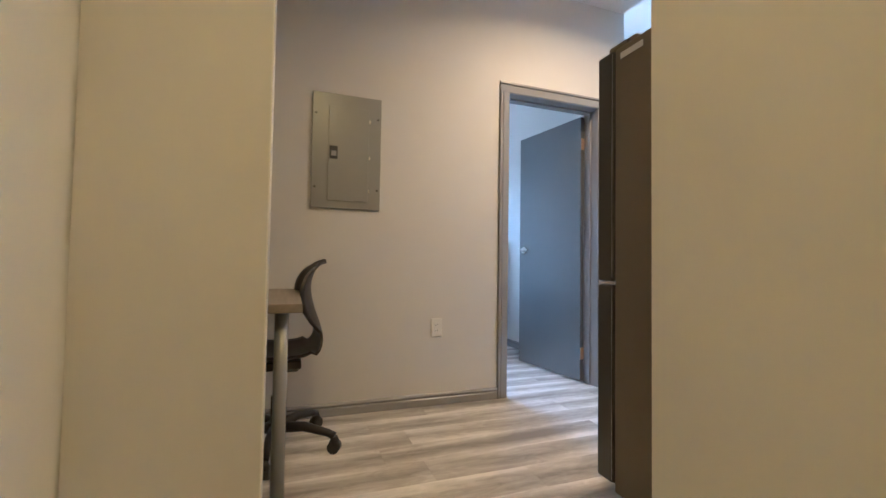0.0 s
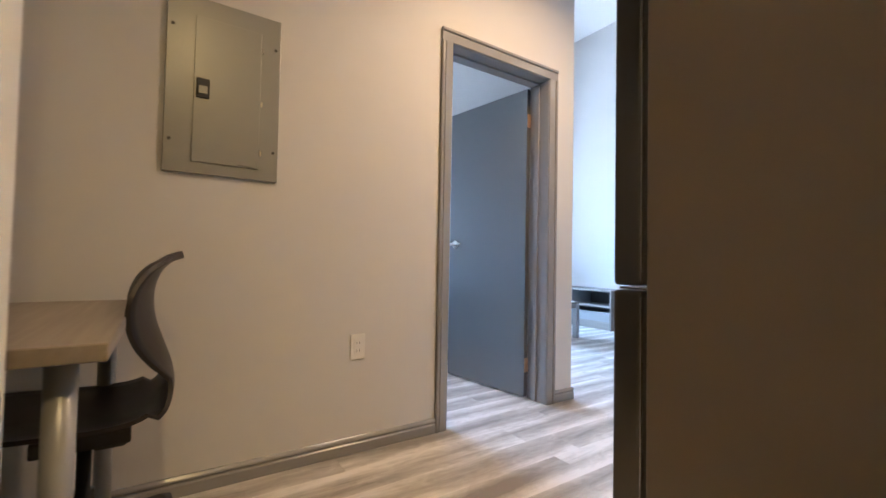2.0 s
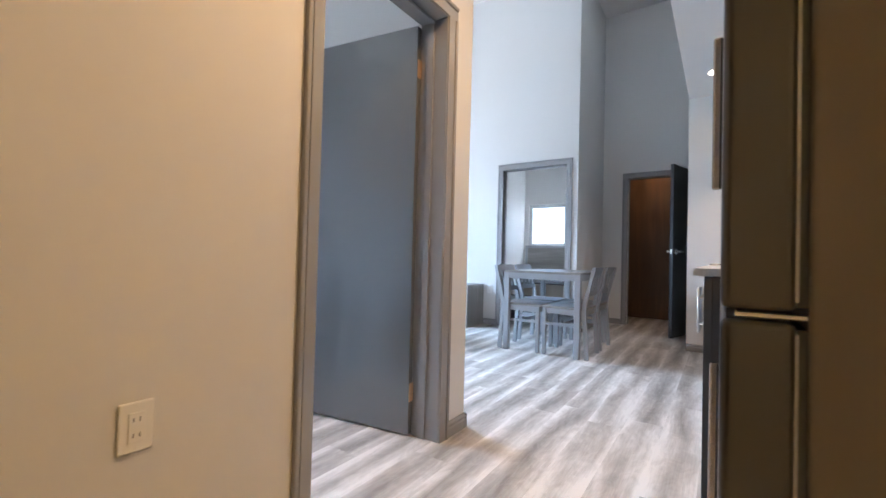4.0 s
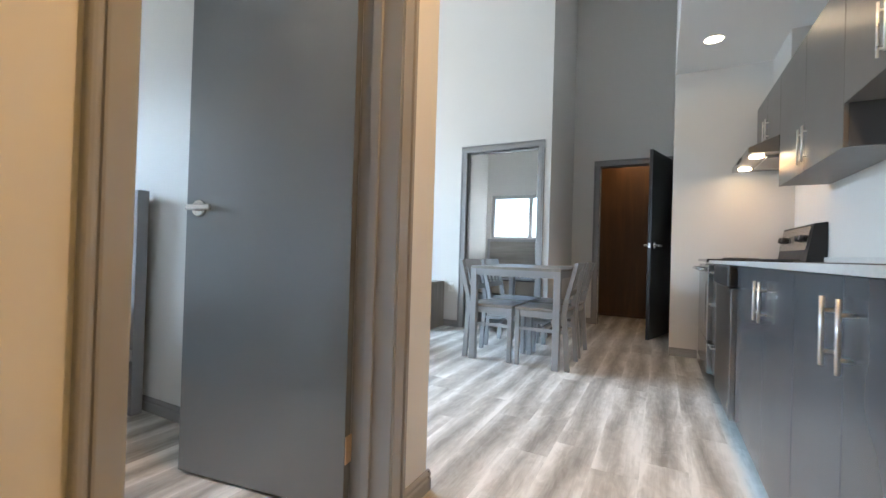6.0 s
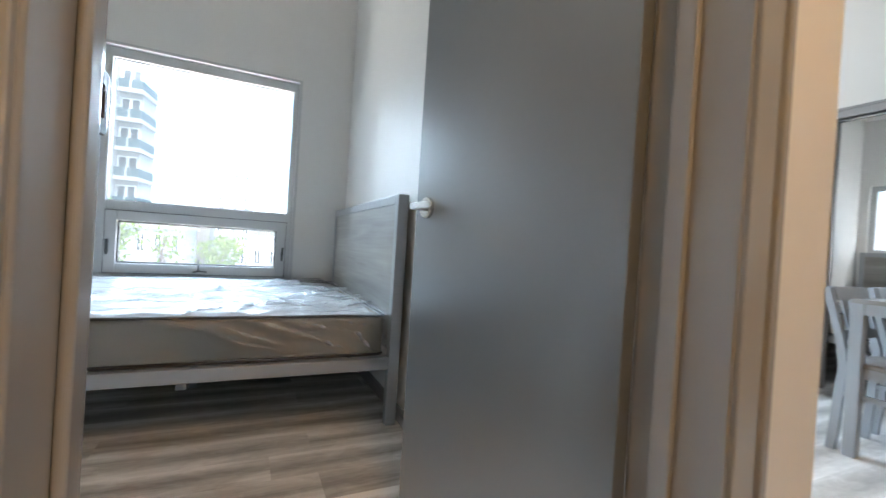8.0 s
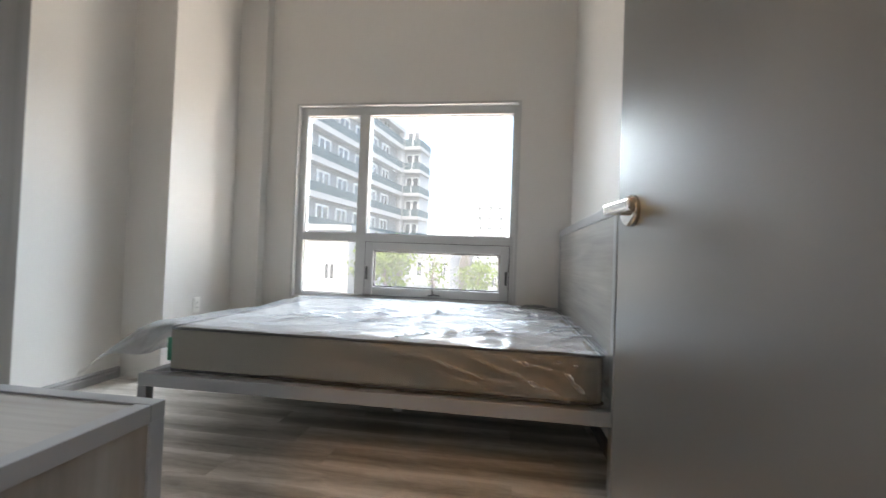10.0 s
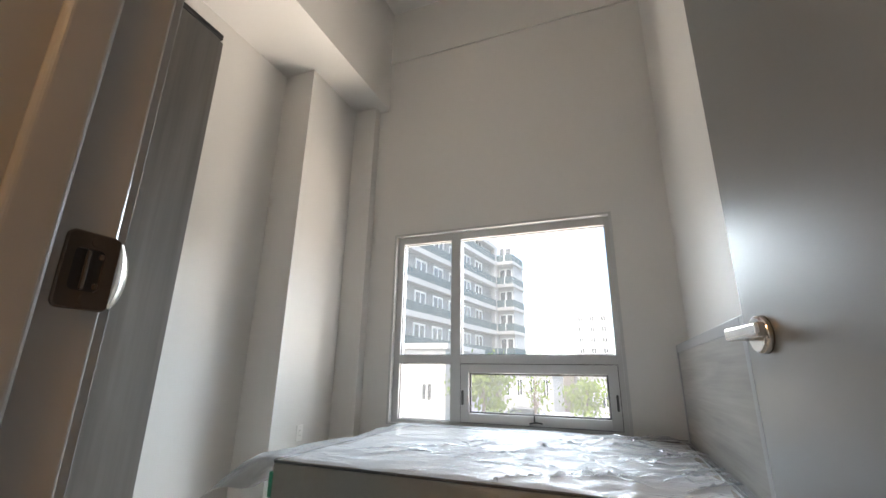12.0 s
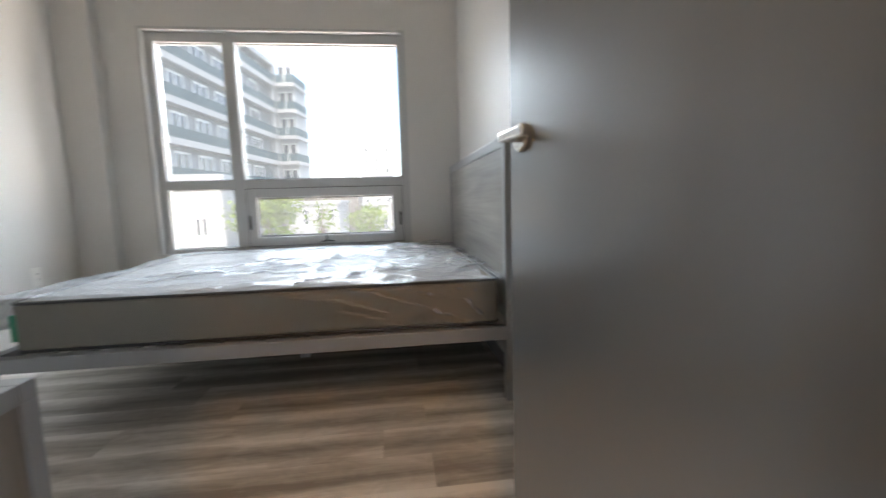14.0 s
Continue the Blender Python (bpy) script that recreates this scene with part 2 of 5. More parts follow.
DOOR_BROWN = wood("brown_door_veneer", (0.042, 0.021, 0.009), (0.064, 0.032, 0.013), (0.1, 0.05, 0.021), 2, 0.45)
FLOOR = vinyl("vinyl_plank", (0.26, 0.235, 0.208), (0.46, 0.43, 0.39), (0.77, 0.74, 0.7))
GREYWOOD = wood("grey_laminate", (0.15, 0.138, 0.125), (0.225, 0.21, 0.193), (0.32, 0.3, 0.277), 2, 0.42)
# same laminate in a lit tone: window sheen on the chest top put into colour
GREYWOOD_X_LIT = wood("grey_laminate_long_lit", (0.24, 0.222, 0.204), (0.36, 0.342, 0.318), (0.49, 0.467, 0.44), 0, 0.4)
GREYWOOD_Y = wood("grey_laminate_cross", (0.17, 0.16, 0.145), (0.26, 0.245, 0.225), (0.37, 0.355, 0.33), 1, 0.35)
DESKWOOD = wood("desk_laminate", (0.165, 0.135, 0.105), (0.255, 0.217, 0.175), (0.35, 0.305, 0.255), 1, 0.4)
SILVER = shader("silver_grey_lacquer", (0.29, 0.295, 0.305), 0.3, metal=0.15, grain=0.04, scale=4)
NICKEL = shader("satin_nickel", (0.78, 0.77, 0.75), 0.28, metal=0.9, grain=0.03)
STEEL = shader("brushed_steel", (0.42, 0.41, 0.4), 0.26, metal=1.0, grain=0.03, scale=3, stretch=(1, 1, 30))
CHROME = shader("satin_chrome", (0.72, 0.69, 0.65), 0.16, metal=1.0, grain=0.03)
BRASS = shader("worn_brass", (0.66, 0.47, 0.29), 0.3, metal=0.8, grain=0.1, scale=20)
BRONZE = shader("dark_bronze", (0.075, 0.058, 0.048), 0.38, metal=0.6, grain=0.12, scale=30)
FRIDGE_SIDE = shader("fridge_enamel", (0.19, 0.155, 0.115), 0.45, grain=0.04, scale=2, bump=0.12, bump_scale=300)
FRIDGE_FRONT = shader("black_stainless", (0.11, 0.105, 0.1), 0.3, metal=0.85, grain=0.05, scale=3)
PANEL = shader("panel_enamel", (0.31, 0.312, 0.292), 0.33, metal=0.3, grain=0.03, scale=8)
BLACK = shader("black_plastic", (0.016, 0.014, 0.014), 0.45, grain=0.1, scale=20, bump=0.05, bump_scale=300)
CHAIR_BLACK = shader("satin_black_shell", (0.012, 0.008, 0.008), 0.42, grain=0.1, scale=20, bump=0.05, bump_scale=300)
BLACKMETAL = shader("black_metal", (0.02, 0.02, 0.02), 0.3, metal=0.4, grain=0.1)
WHITE = shader("white_plastic", (0.78, 0.77, 0.74), 0.3, grain=0.01)
VINYL = shader("white_window_vinyl", (0.5, 0.5, 0.495), 0.35, grain=0.02, scale=4)
GASKET = shader("dark_gasket", (0.06, 0.06, 0.06), 0.6, grain=0.1)
CAB = shader("charcoal_laminate", (0.075, 0.078, 0.084), 0.22, grain=0.04, scale=4)
CAB_UP = shader("grey_brown_laminate", (0.12, 0.115, 0.11), 0.35, grain=0.05, scale=4)
CAB_IN = shader("pale_cabinet_board", (0.45, 0.44, 0.42), 0.5, grain=0.03)
STONE = shader("speckled_worktop", (0.55, 0.545, 0.53), 0.3, grain=0.22, scale=90)
TOEFILM = shader("blue_film", (0.33, 0.5, 0.6), 0.25, grain=0.1, scale=10)
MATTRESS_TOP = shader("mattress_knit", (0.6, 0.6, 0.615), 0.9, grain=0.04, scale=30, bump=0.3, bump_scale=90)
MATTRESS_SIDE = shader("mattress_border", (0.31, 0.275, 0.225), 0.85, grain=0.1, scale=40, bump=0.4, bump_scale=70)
PIPING = shader("dark_piping", (0.05, 0.045, 0.05), 0.7, grain=0.1)
GREEN = shader("green_tape", (0.03, 0.3, 0.16), 0.5, grain=0.05)
FILM = plastic_film("clear_film")
GLASS = clear_glass("window_glass", (0.97, 0.98, 0.98), 0.0)
LED = glow("lit_diffuser", (1.0, 0.78, 0.52), 1.5)
BULB = glow("lit_bulb", (1.0, 0.72, 0.4), 2.0)
OVEN = shader("oven_glass", (0.02, 0.02, 0.02), 0.1, grain=0.05)
GRASSY = shader("lawn_and_asphalt", (0.14, 0.14, 0.135), 0.9, grain=0.3, scale=0.4)
FACADE = shader("white_render", (0.3, 0.297, 0.29), 0.8, grain=0.05, scale=0.6)
FACADE_GREY = shader("grey_cladding", (0.3, 0.3, 0.295), 0.8, grain=0.06, scale=0.6)
FACADE_BEIGE = shader("beige_grey_render", (0.13, 0.115, 0.095), 0.8, grain=0.06, scale=0.6)
FACADE_DARK = shader("blue_grey_cladding", (0.17, 0.175, 0.175), 0.6, grain=0.1, scale=0.6)
FRAME_FAR = shader("far_window_frame", (0.7, 0.7, 0.68), 0.5)
PANE_FAR = shader("far_window_glass", (0.04, 0.045, 0.05), 0.2, grain=0.2, scale=0.8)
RAILGLASS = shader("balcony_glass", (0.035, 0.06, 0.068), 0.6, grain=0.1, scale=0.5)
BARK = shader("bark", (0.12, 0.09, 0.07), 0.9, grain=0.2, scale=8)
LEAF = shader("spring_leaves", (0.12, 0.165, 0.03), 0.85, grain=0.35, scale=3, vary=1.0)
for matt in (LEAF, RAILGLASS):
    matt.node_tree.nodes["Principled BSDF"].inputs["Specular IOR Level"].default_value = 0.15
CARPAINT = [shader("car_paint_" + k, c, 0.25, grain=0.02, coat=0.5) for k, c in (("white", (0.7, 0.7, 0.7)), ("grey", (0.2, 0.21, 0.22)), ("red", (0.3, 0.05, 0.04)))]
RUBBER = shader("tyre_rubber", (0.02, 0.02, 0.02), 0.8)

# ---- mesh helpers ----


def box(bm, x0, y0, z0, x1, y1, z1, bev=0.0, seg=2):
    vs = [bm.verts.new((x, y, z)) for z in (z0, z1) for y in (y0, y1) for x in (x0, x1)]
    fs = [bm.faces.new([vs[i] for i in q]) for q in ((0, 2, 3, 1), (4, 5, 7, 6), (0, 1, 5, 4), (2, 6, 7, 3), (0, 4, 6, 2), (1, 3, 7, 5))]
    if bev:
        es = {e for f in fs for e in f.edges}
        bmesh.ops.bevel(bm, geom=list(es), offset=bev, segments=seg, affect="EDGES", profile=0.5)
    return bm


def B(*a, bev=0.0, seg=2):
    return box(bmesh.new(), *a, bev=bev, seg=seg)


def tube(bm, pts, r, seg=12, cap=True):
    """A round bar along a list of points; r a radius or one a point."""
    pts = [Vector(p) for p in pts]
    rs = r if isinstance(r, (list, tuple)) else [r] * len(pts)
    rings = []
    up = None
    for i, p in enumerate(pts):
        d = (pts[min(i + 1, len(pts) - 1)] - pts[max(i - 1, 0)]).normalized()
        if up is None:
            up = Vector((0, 0, 1)) if abs(d.z) < 0.9 else Vector((1, 0, 0))
        s = d.cross(up).normalized()
        up = s.cross(d).normalized()
        rings.append([bm.verts.new(p + rs[i] * (math.cos(a) * s + math.sin(a) * up)) for a in (2 * math.pi * k / seg for k in range(seg))])
    for a, b in zip(rings, rings[1:]):
        for k in range(seg):
            f = bm.faces.new((a[k], a[(k + 1) % seg], b[(k + 1) % seg], b[k]))
            f.smooth = True
    if cap:
        bm.faces.new(rings[0][::-1])
        bm.faces.new(rings[-1])
    return bm


def T(pts, r, seg=12):
    return tube(bmesh.new(), pts, r, seg)


def profile(bm, pts, axis, a, b):
    """Extrudes a closed outline of (u, v) points along an axis from a to b; axis 'x': (y, z), 'y': (x, z), 'z': (x, y)."""
    def at(u, v, w):
        return {"x": (w, u, v), "y": (u, w, v), "z": (u, v, w)}[axis]
    lo, hi = [bm.verts.new(at(u, v, a)) for u, v in pts], [bm.verts.new(at(u, v, b)) for u, v in pts]
    k = len(pts)
    for i in range(k):
        bm.faces.new((lo[i], lo[(i + 1) % k], hi[(i + 1) % k], hi[i]))
    bm.faces.new(lo[::-1])
    bm.faces.new(hi)
    bmesh.ops.recalc_face_normals(bm, faces=bm.faces[:])
    return bm


def part(name, bm, material, parent=None, label=""):
    me = bpy.data.meshes.new(name)
    bm.to_mesh(me)
    bm.free()
    me.materials.append(material)
    ob = new(name, me)
    ob.parent = parent
    return tagged(ob, label)


def thing(name, label, category, at=None, group="", kind=""):
    ob = new(name)
    ob.empty_display_size = 0.1
    if at is not None:
        ob.matrix_basis = at
    return tagged(ob, label, category, group, kind)


def structure(name, bm, material, label="", category="wall"):
    return tagged(part(name, bm, material), label, category, kind="structure")


def boxes(*rows, bev=0.0):
    bm = bmesh.new()
    for r in rows:
        box(bm, *r, bev=bev)
    return bm


# ---- heights and places ----
LOW, KLOW, HIGH = 2.83, 2.57, 4.85
WT = 0.15            # depth of the wall with the bedroom door
J0, J1, JH = 0.052, 0.797, 2.055   # bedroom doorway
WIN = (-1.385, 0.525, 0.525, 2.19)
RW = 0.935           # bedroom's headboard wall

# ---- the large structure ----
structure("floor", boxes((-2.4, -1.91, -0.12, 7.07, 3.5, -0.006), (-2.01, -4.72, -0.12, -0.45, -1.91, -0.006)), FLOOR, "grey-brown vinyl plank floor", "floor")
structure("wall_panel", boxes((-2.4, 0, 0, J0 - 0.02, WT, HIGH), (J1 + 0.02, 0, 0, 1.04, WT, HIGH), (J0 - 0.02, 0, JH + 0.02, J1 + 0.02, WT, HIGH)), WALL,
          "pale grey painted wall with an electric panel and a doorway")
structure("wall_bedroom_living", boxes((RW, WT, 0, 1.04, 3.5, HIGH)), WALL, "pale grey painted partition behind the headboard")
structure("wall_window", boxes((-2.4, 3.3, -3, WIN[0], 3.5, HIGH), (WIN[1], 3.3, -3, 1.04, 3.5, HIGH), (WIN[0], 3.3, -3, WIN[1], 3.5, WIN[2]), (WIN[0], 3.3, WIN[3], WIN[1], 3.5, HIGH)), WALL,
          "pale grey painted outer wall with a three-part window")
structure("wall_bedroom_side", boxes((-2.4, WT, 0, -2.2, 3.3, HIGH)), WALL, "pale grey painted bedroom side wall")
structure("wall_pilaster", boxes((-2.2, 2.5, 0, -1.88, 3.3, 3.6)), WALL, "painted boxed-in pilaster beside the window")
structure("wall_column", boxes((-1.88, 3.2, 0, -1.64, 3.3, 3.6)), WALL, "narrow painted pipe chase in the window corner")
structure("ceiling_soffit", boxes((-2.2, WT, 3.6, -1.53, 3.3, HIGH)), WALL, "painted bulkhead along the bedroom ceiling", "ceiling")
structure("wall_band", boxes((-1.53, 3.28, 4.18, RW, 3.3, HIGH)), WALL, "shallow painted band above the window wall")
structure("ceiling_bedroom", boxes((-2.4, WT, HIGH, 1.04, 3.5, HIGH + 0.1)), CEIL, "high white bedroom ceiling", "ceiling")
# hall, desk nook, kitchen
structure("wall_hall_left", boxes((-2.01, -4.6, 0, -1.89, -1.09, LOW)), WALL, "painted hallway wall")
structure("wall_stub", boxes((-2.4, -1.09, 0, -1.396, -0.985, LOW)), WALL, "painted wall end between hallway and desk nook")
structure("trim_corner_bead", boxes((-1.396, -1.093, 0, -1.392, -0.982, LOW)), BEAD, "white corner edge of the wall end", "trim")
structure("wall_nook", boxes((-2.4, -0.985, 0, -2.28, 0, LOW)), WALL, "painted wall behind the desk")
structure("wall_hall_right", boxes((-0.57, -4.6, 0, -0.45, -1.79, LOW)), WALL, "painted hallway wall beside the fridge")
structure("wall_hall_back", boxes((-2.05, -4.72, 0, -0.45, -4.6, LOW)), WALL, "painted end wall of the hallway")
structure("wall_kitchen", boxes((-0.45, -1.91, 0, 0.44, -1.79, HIGH), (0.44, -1.91, 0, 4.05, -1.71, HIGH)), WALL, "painted wall behind the kitchen units")
structure("wall_kitchen_end", boxes((4.05, -1.91, 0, 4.17, -0.83, HIGH)), WALL, "painted wall at the end of the kitchen")
structure("ceiling_low", boxes((-2.4, -4.72, LOW, 1.04, 0, LOW + 0.12), (1.04, -1.79, KLOW, 4.05, -0.83, LOW + 0.12)), CEIL, "white dropped ceiling over hallway and kitchen", "ceiling")
structure("wall_bulkhead", boxes((1.04, -0.95, LOW + 0.12, 4.05, -0.83, HIGH), (0.92, -0.83, LOW + 0.12, 1.04, 0, HIGH)), WALL, "painted bulkhead above the dropped ceiling")
structure("wall_chase", boxes((3.5, -1.71, 2.155, 4.05, -1.55, KLOW)), WALL, "painted duct chase over the range hood cabinet")
# living room
LWIN = (1.35, 3.05, 0.5, 2.3)
structure("wall_living_front", boxes((1.04, 3.3, -3, LWIN[0], 3.5, HIGH), (LWIN[1], 3.3, -3, 7.2, 3.5, HIGH), (LWIN[0], 3.3, -3, LWIN[1], 3.5, LWIN[2]), (LWIN[0], 3.3, LWIN[3], LWIN[1], 3.5, HIGH)), WALL,
          "painted outer wall of the living room")
structure("ceiling_living", boxes((1.04, -1.1, 4.45, 7.2, 3.3, 4.57)), CEIL, "high white living room ceiling", "ceiling")
D2 = (0.46, 1.30)    # doorway to the second bedroom, along y
D3 = (-0.86, -0.02)  # doorway at the end of the alcove
X2, X3 = 4.175, 5.457
structure("wall_living_end", boxes((X2, D2[1], 0, X2 + 0.12, 3.3, 4.45), (X2, 0.32, 0, X2 + 0.12, D2[0], 4.45), (X2, D2[0], JH, X2 + 0.12, D2[1], 4.45), (X2 + 0.12, 0.32, 0, 7.0, 0.44, 4.45)), WALL,
          "tall painted wall with the second bedroom's doorway")
structure("wall_alcove", boxes((X3, D3[1], 0, X3 + 0.12, 0.32, 4.45), (X3, -0.97, 0, X3 + 0.12, D3[0], 4.45), (X3, D3[0], JH, X3 + 0.12, D3[1], 4.45), (4.17, -1.09, 0, X3 + 0.12, -0.97, 4.45)), WALL,
          "tall painted alcove wall with the dark doorway")
structure("wall_bedroom_two", boxes((X2 + 0.12, 2.15, 0, 7.0, 2.27, 2.75), (6.95, 0.44, 0, 7.07, 0.6, 2.75), (6.95, 2.06, 0, 7.07, 2.15, 2.75), (6.95, 0.6, 0, 7.07, 2.06, 1.13), (6.95, 0.6, 1.95, 7.07, 2.06, 2.75)), WALL,
          "beige painted walls of the second bedroom")
structure("ceiling_bedroom_two", boxes((X2 + 0.12, 0.44, 2.75, 7.07, 2.27, 2.85)), CEIL, "white ceiling of the second bedroom", "ceiling")
structure("wall_vestibule", boxes((6.45, -1.2, 0, 6.55, 0.32, 2.5), (X3 + 0.12, -1.2, 0, 6.45, -1.09, 2.5)), WALL, "painted vestibule walls")
structure("ceiling_vestibule", boxes((X3 + 0.12, -1.2, 2.5, 6.55, 0.32, 2.6)), CEIL, "white vestibule ceiling", "ceiling")


# ---- trim ----
def baseboard(name, axis, a, b, at, side):
    """A stepped skirting along x or y; side +1 or -1: the way it faces."""
    t, h = 0.014, 0.074
    outline = [(0, 0), (t, 0), (t, h - 0.034), (t * 0.9, h - 0.03), (t * 0.6, h - 0.026), (t * 0.6, h - 0.021), (t * 0.95, h - 0.017), (t * 0.9, h - 0.01), (t * 0.5, h - 0.002), (t * 0.35, h), (0, h)]
    pts = [(at + side * u, v) for u, v in outline]
    ob = part(name, profile(bmesh.new(), pts, axis, a, b), TRIM)
    return tagged(ob, "grey painted skirting board", "baseboard", kind="structure")


baseboard("baseboard", "x", -2.28, -0.022, 0.0, -1)
baseboard("baseboard", "x", 0.871, 1.054, 0.0, -1)
baseboard("baseboard", "y", -0.014, 3.3, 1.04, 1)
baseboard("baseboard", "y", WT, 3.3, RW, -1)
baseboard("baseboard", "x", -1.64, RW, 3.3, -1)
baseboard("baseboard", "y", WT, 2.5, -2.2, 1)
baseboard("baseboard", "y", 2.5, 3.2, -1.88, 1)
baseboard("baseboard", "y", 1.374, 3.3, X2, -1)
baseboard("baseboard", "y", 0.32, 0.386, X2, -1)
baseboard("baseboard", "x", X2 - 0.014, X3, 0.32, -1)
baseboard("baseboard", "y", 0.054, 0.306, X3, -1)
baseboard("baseboard", "y", -1.05, -0.83, 4.05, -1)
baseboard("baseboard", "y", -0.985, -0.014, -2.28, 1)


def casing_profile(w=0.07, t=0.02):
    """Moulded casing from the opening outwards: rounded lip, flat face, groove and back band."""
    lip = [(w * u, t * v) for u, v in ((0, 0), (0, 0.5), (0.02, 0.57), (0.06, 0.6), (0.6, 0.72), (0.66, 0.68), (0.68, 0.45), (0.73, 0.45), (0.76, 0.86), (0.8, 0.97), (0.86, 1.0), (0.94, 0.97), (0.98, 0.88), (1, 0.75), (1, 0))]
    return lip[::-1]


def doorway(name, label, width, height, depth, m):
    """Jambs, stops and moulded casings round an opening of that size; local x along the wall, -y out of it, from the opening's start."""
    d = thing(name, label, "door", m, kind="structure")
    j = 0.019
    part("jamb", B(-j, -0.003, 0, 0, depth + 0.003, height + j, bev=0.004, seg=4), TRIM, d)
    part("jamb", B(width, -0.003, 0, width + j, depth + 0.003, height + j, bev=0.002), TRIM, d)
    part("head_jamb", B(0, -0.003, height, width, depth + 0.003, height + j, bev=0.002), TRIM, d)
    s0, s1 = depth - 0.078, depth - 0.042
    part("door_stop", B(0, s0, 0, 0.011, s1, height - 0.011, bev=0.0055, seg=5), TRIM, d)
    part("door_stop", B(width - 0.011, s0, 0, width, s1, height - 0.011, bev=0.003), TRIM, d)
    part("door_stop", B(0, s0, height - 0.011, width, s1, height, bev=0.003), TRIM, d)
    w, r = 0.07, 0.004
    for y, sgn in ((-0.0, -1), (depth, 1)):
        prof = casing_profile(w)
        part("casing", profile(bmesh.new(), [(-r - u, y + sgn * v) for u, v in prof], "z", 0, height + r), TRIM, d)
        part("casing", profile(bmesh.new(), [(width + r + u, y + sgn * v) for u, v in prof], "z", 0, height + r), TRIM, d)
        part("casing", profile(bmesh.new(), [(y + sgn * v, height + r + u) for u, v in prof], "x", -r - w, width + r + w), TRIM, d)
    return d


def lever_handle(parent, x, z, side, name="handle", out=1):
    """Round rose, neck and flat lever on the leaf's face; side: the face's y sign; out: way of the lever along x."""
    y0 = 0.0 if side < 0 else 0.035
    h = part(name, T([(x, y0, z), (x, y0 + side * 0.01, z), (x, y0 + side * 0.014, z)], [0.032, 0.032, 0.028], 28), CHROME, parent, "satin chrome lever handle")
    part("neck", T([(x, y0 + side * 0.008, z), (x, y0 + side * 0.05, z)], 0.0105, 16), CHROME, h)
    bm = box(bmesh.new(), min(x - 0.012 * out, x + 0.105 * out), y0 + side * 0.05 - 0.008, z - 0.011, max(x - 0.012 * out, x + 0.105 * out), y0 + side * 0.05 + 0.008, z + 0.011, bev=0.005, seg=3)
    part("lever", bm, CHROME, h)
    return h


def leaf(parent, width, height, material, m, label, handle_z=1.017):
    """A flush leaf hinged at local x = 0, closed along +x, its face at y = 0."""
    lf = part("leaf", B(0.003, 0, 0.01, width, 0.035, height, bev=0.0015), material, parent, label)
    lf.matrix_basis = m
    lever_handle(lf, width - 0.07, handle_z, -1, out=-1)
    lever_handle(lf, width - 0.07, handle_z, 1, out=-1)
    part("latch_plate", B(width - 0.001, 0.006, handle_z - 0.028, width + 0.0015, 0.029, handle_z + 0.028), CHROME, lf)
    for z in (0.17, 1.785):
        hg = part("hinge", boxes((-0.002, 0.0, z, 0.0015, 0.034, z + 0.09)), BRASS, lf, "brass butt hinge")
        part("knuckle", T([(-0.002, -0.004, z), (-0.002, -0.004, z + 0.09)], 0.006, 12), BRASS, hg)
    return lf


door_1 = doorway("door_1", "open slate-grey flush door in a grey moulded frame", J1 - J0, JH, WT, pose(J0, 0, 0))
# open about eighty degrees into the bedroom, hinged at the jamb nearest the living room
leaf(door_1, 0.738, 2.043, DOOR, pose(0.802 - J0, 0.158, 0, 0, 0, 98.3), "slate-grey painted flush leaf")


def rounded(y0, z0, y1, z1, r, k=4):
    """Outline of a rectangle with round corners."""
    pts = []
    for cy, cz, a0 in ((y1 - r, z1 - r, 0), (y0 + r, z1 - r, 90), (y0 + r, z0 + r, 180), (y1 - r, z0 + r, 270)):
        pts += [(cy + r * math.cos(radians(a0 + 90 * i / k)), cz + r * math.sin(radians(a0 + 90 * i / k))) for i in range(k + 1)]
    return pts


def strike_plate():
    bm = bmesh.new()
    outer, inner = rounded(0.1165, 0.988, 0.155, 1.048, 0.006), rounded(0.1235, 1.002, 0.1445, 1.0345, 0.004)
    rim = rounded(0.1175, 0.989, 0.155, 1.047, 0.006)
    rings = [[bm.verts.new((x, y, z)) for y, z in o] for x, o in ((0.0, outer), (0.002, outer), (0.003, rim), (0.003, inner), (0.0006, inner))]
    k = len(outer)
    for a, b in zip(rings, rings[1:]):
        for i in range(k):
            bm.faces.new((a[i], a[(i + 1) % k], b[(i + 1) % k], b[i]))
    return bm


def strike_lip():
    """Rounded tongue of the plate, bent back round the jamb's edge."""
    bm = bmesh.new()
    n, m = 16, 6
    for off in (0.0, -0.0016):
        g = []
        for i in range(n + 1):
            u = -1 + 2 * i / n
            reach = 0.0155 * math.sqrt(max(0.0, 1 - 0.8 * u * u))
            g.append([bm.verts.new((0.0032 + off - 0.009 * (v / m) ** 2, 0.1535 + reach * v / m, 1.018 + 0.0265 * u)) for v in range(m + 1)])
        for i in range(n):
            for v in range(m):
                f = bm.faces.new((g[i][v], g[i + 1][v], g[i + 1][v + 1], g[i][v + 1]))
                f.smooth = True
    return bm


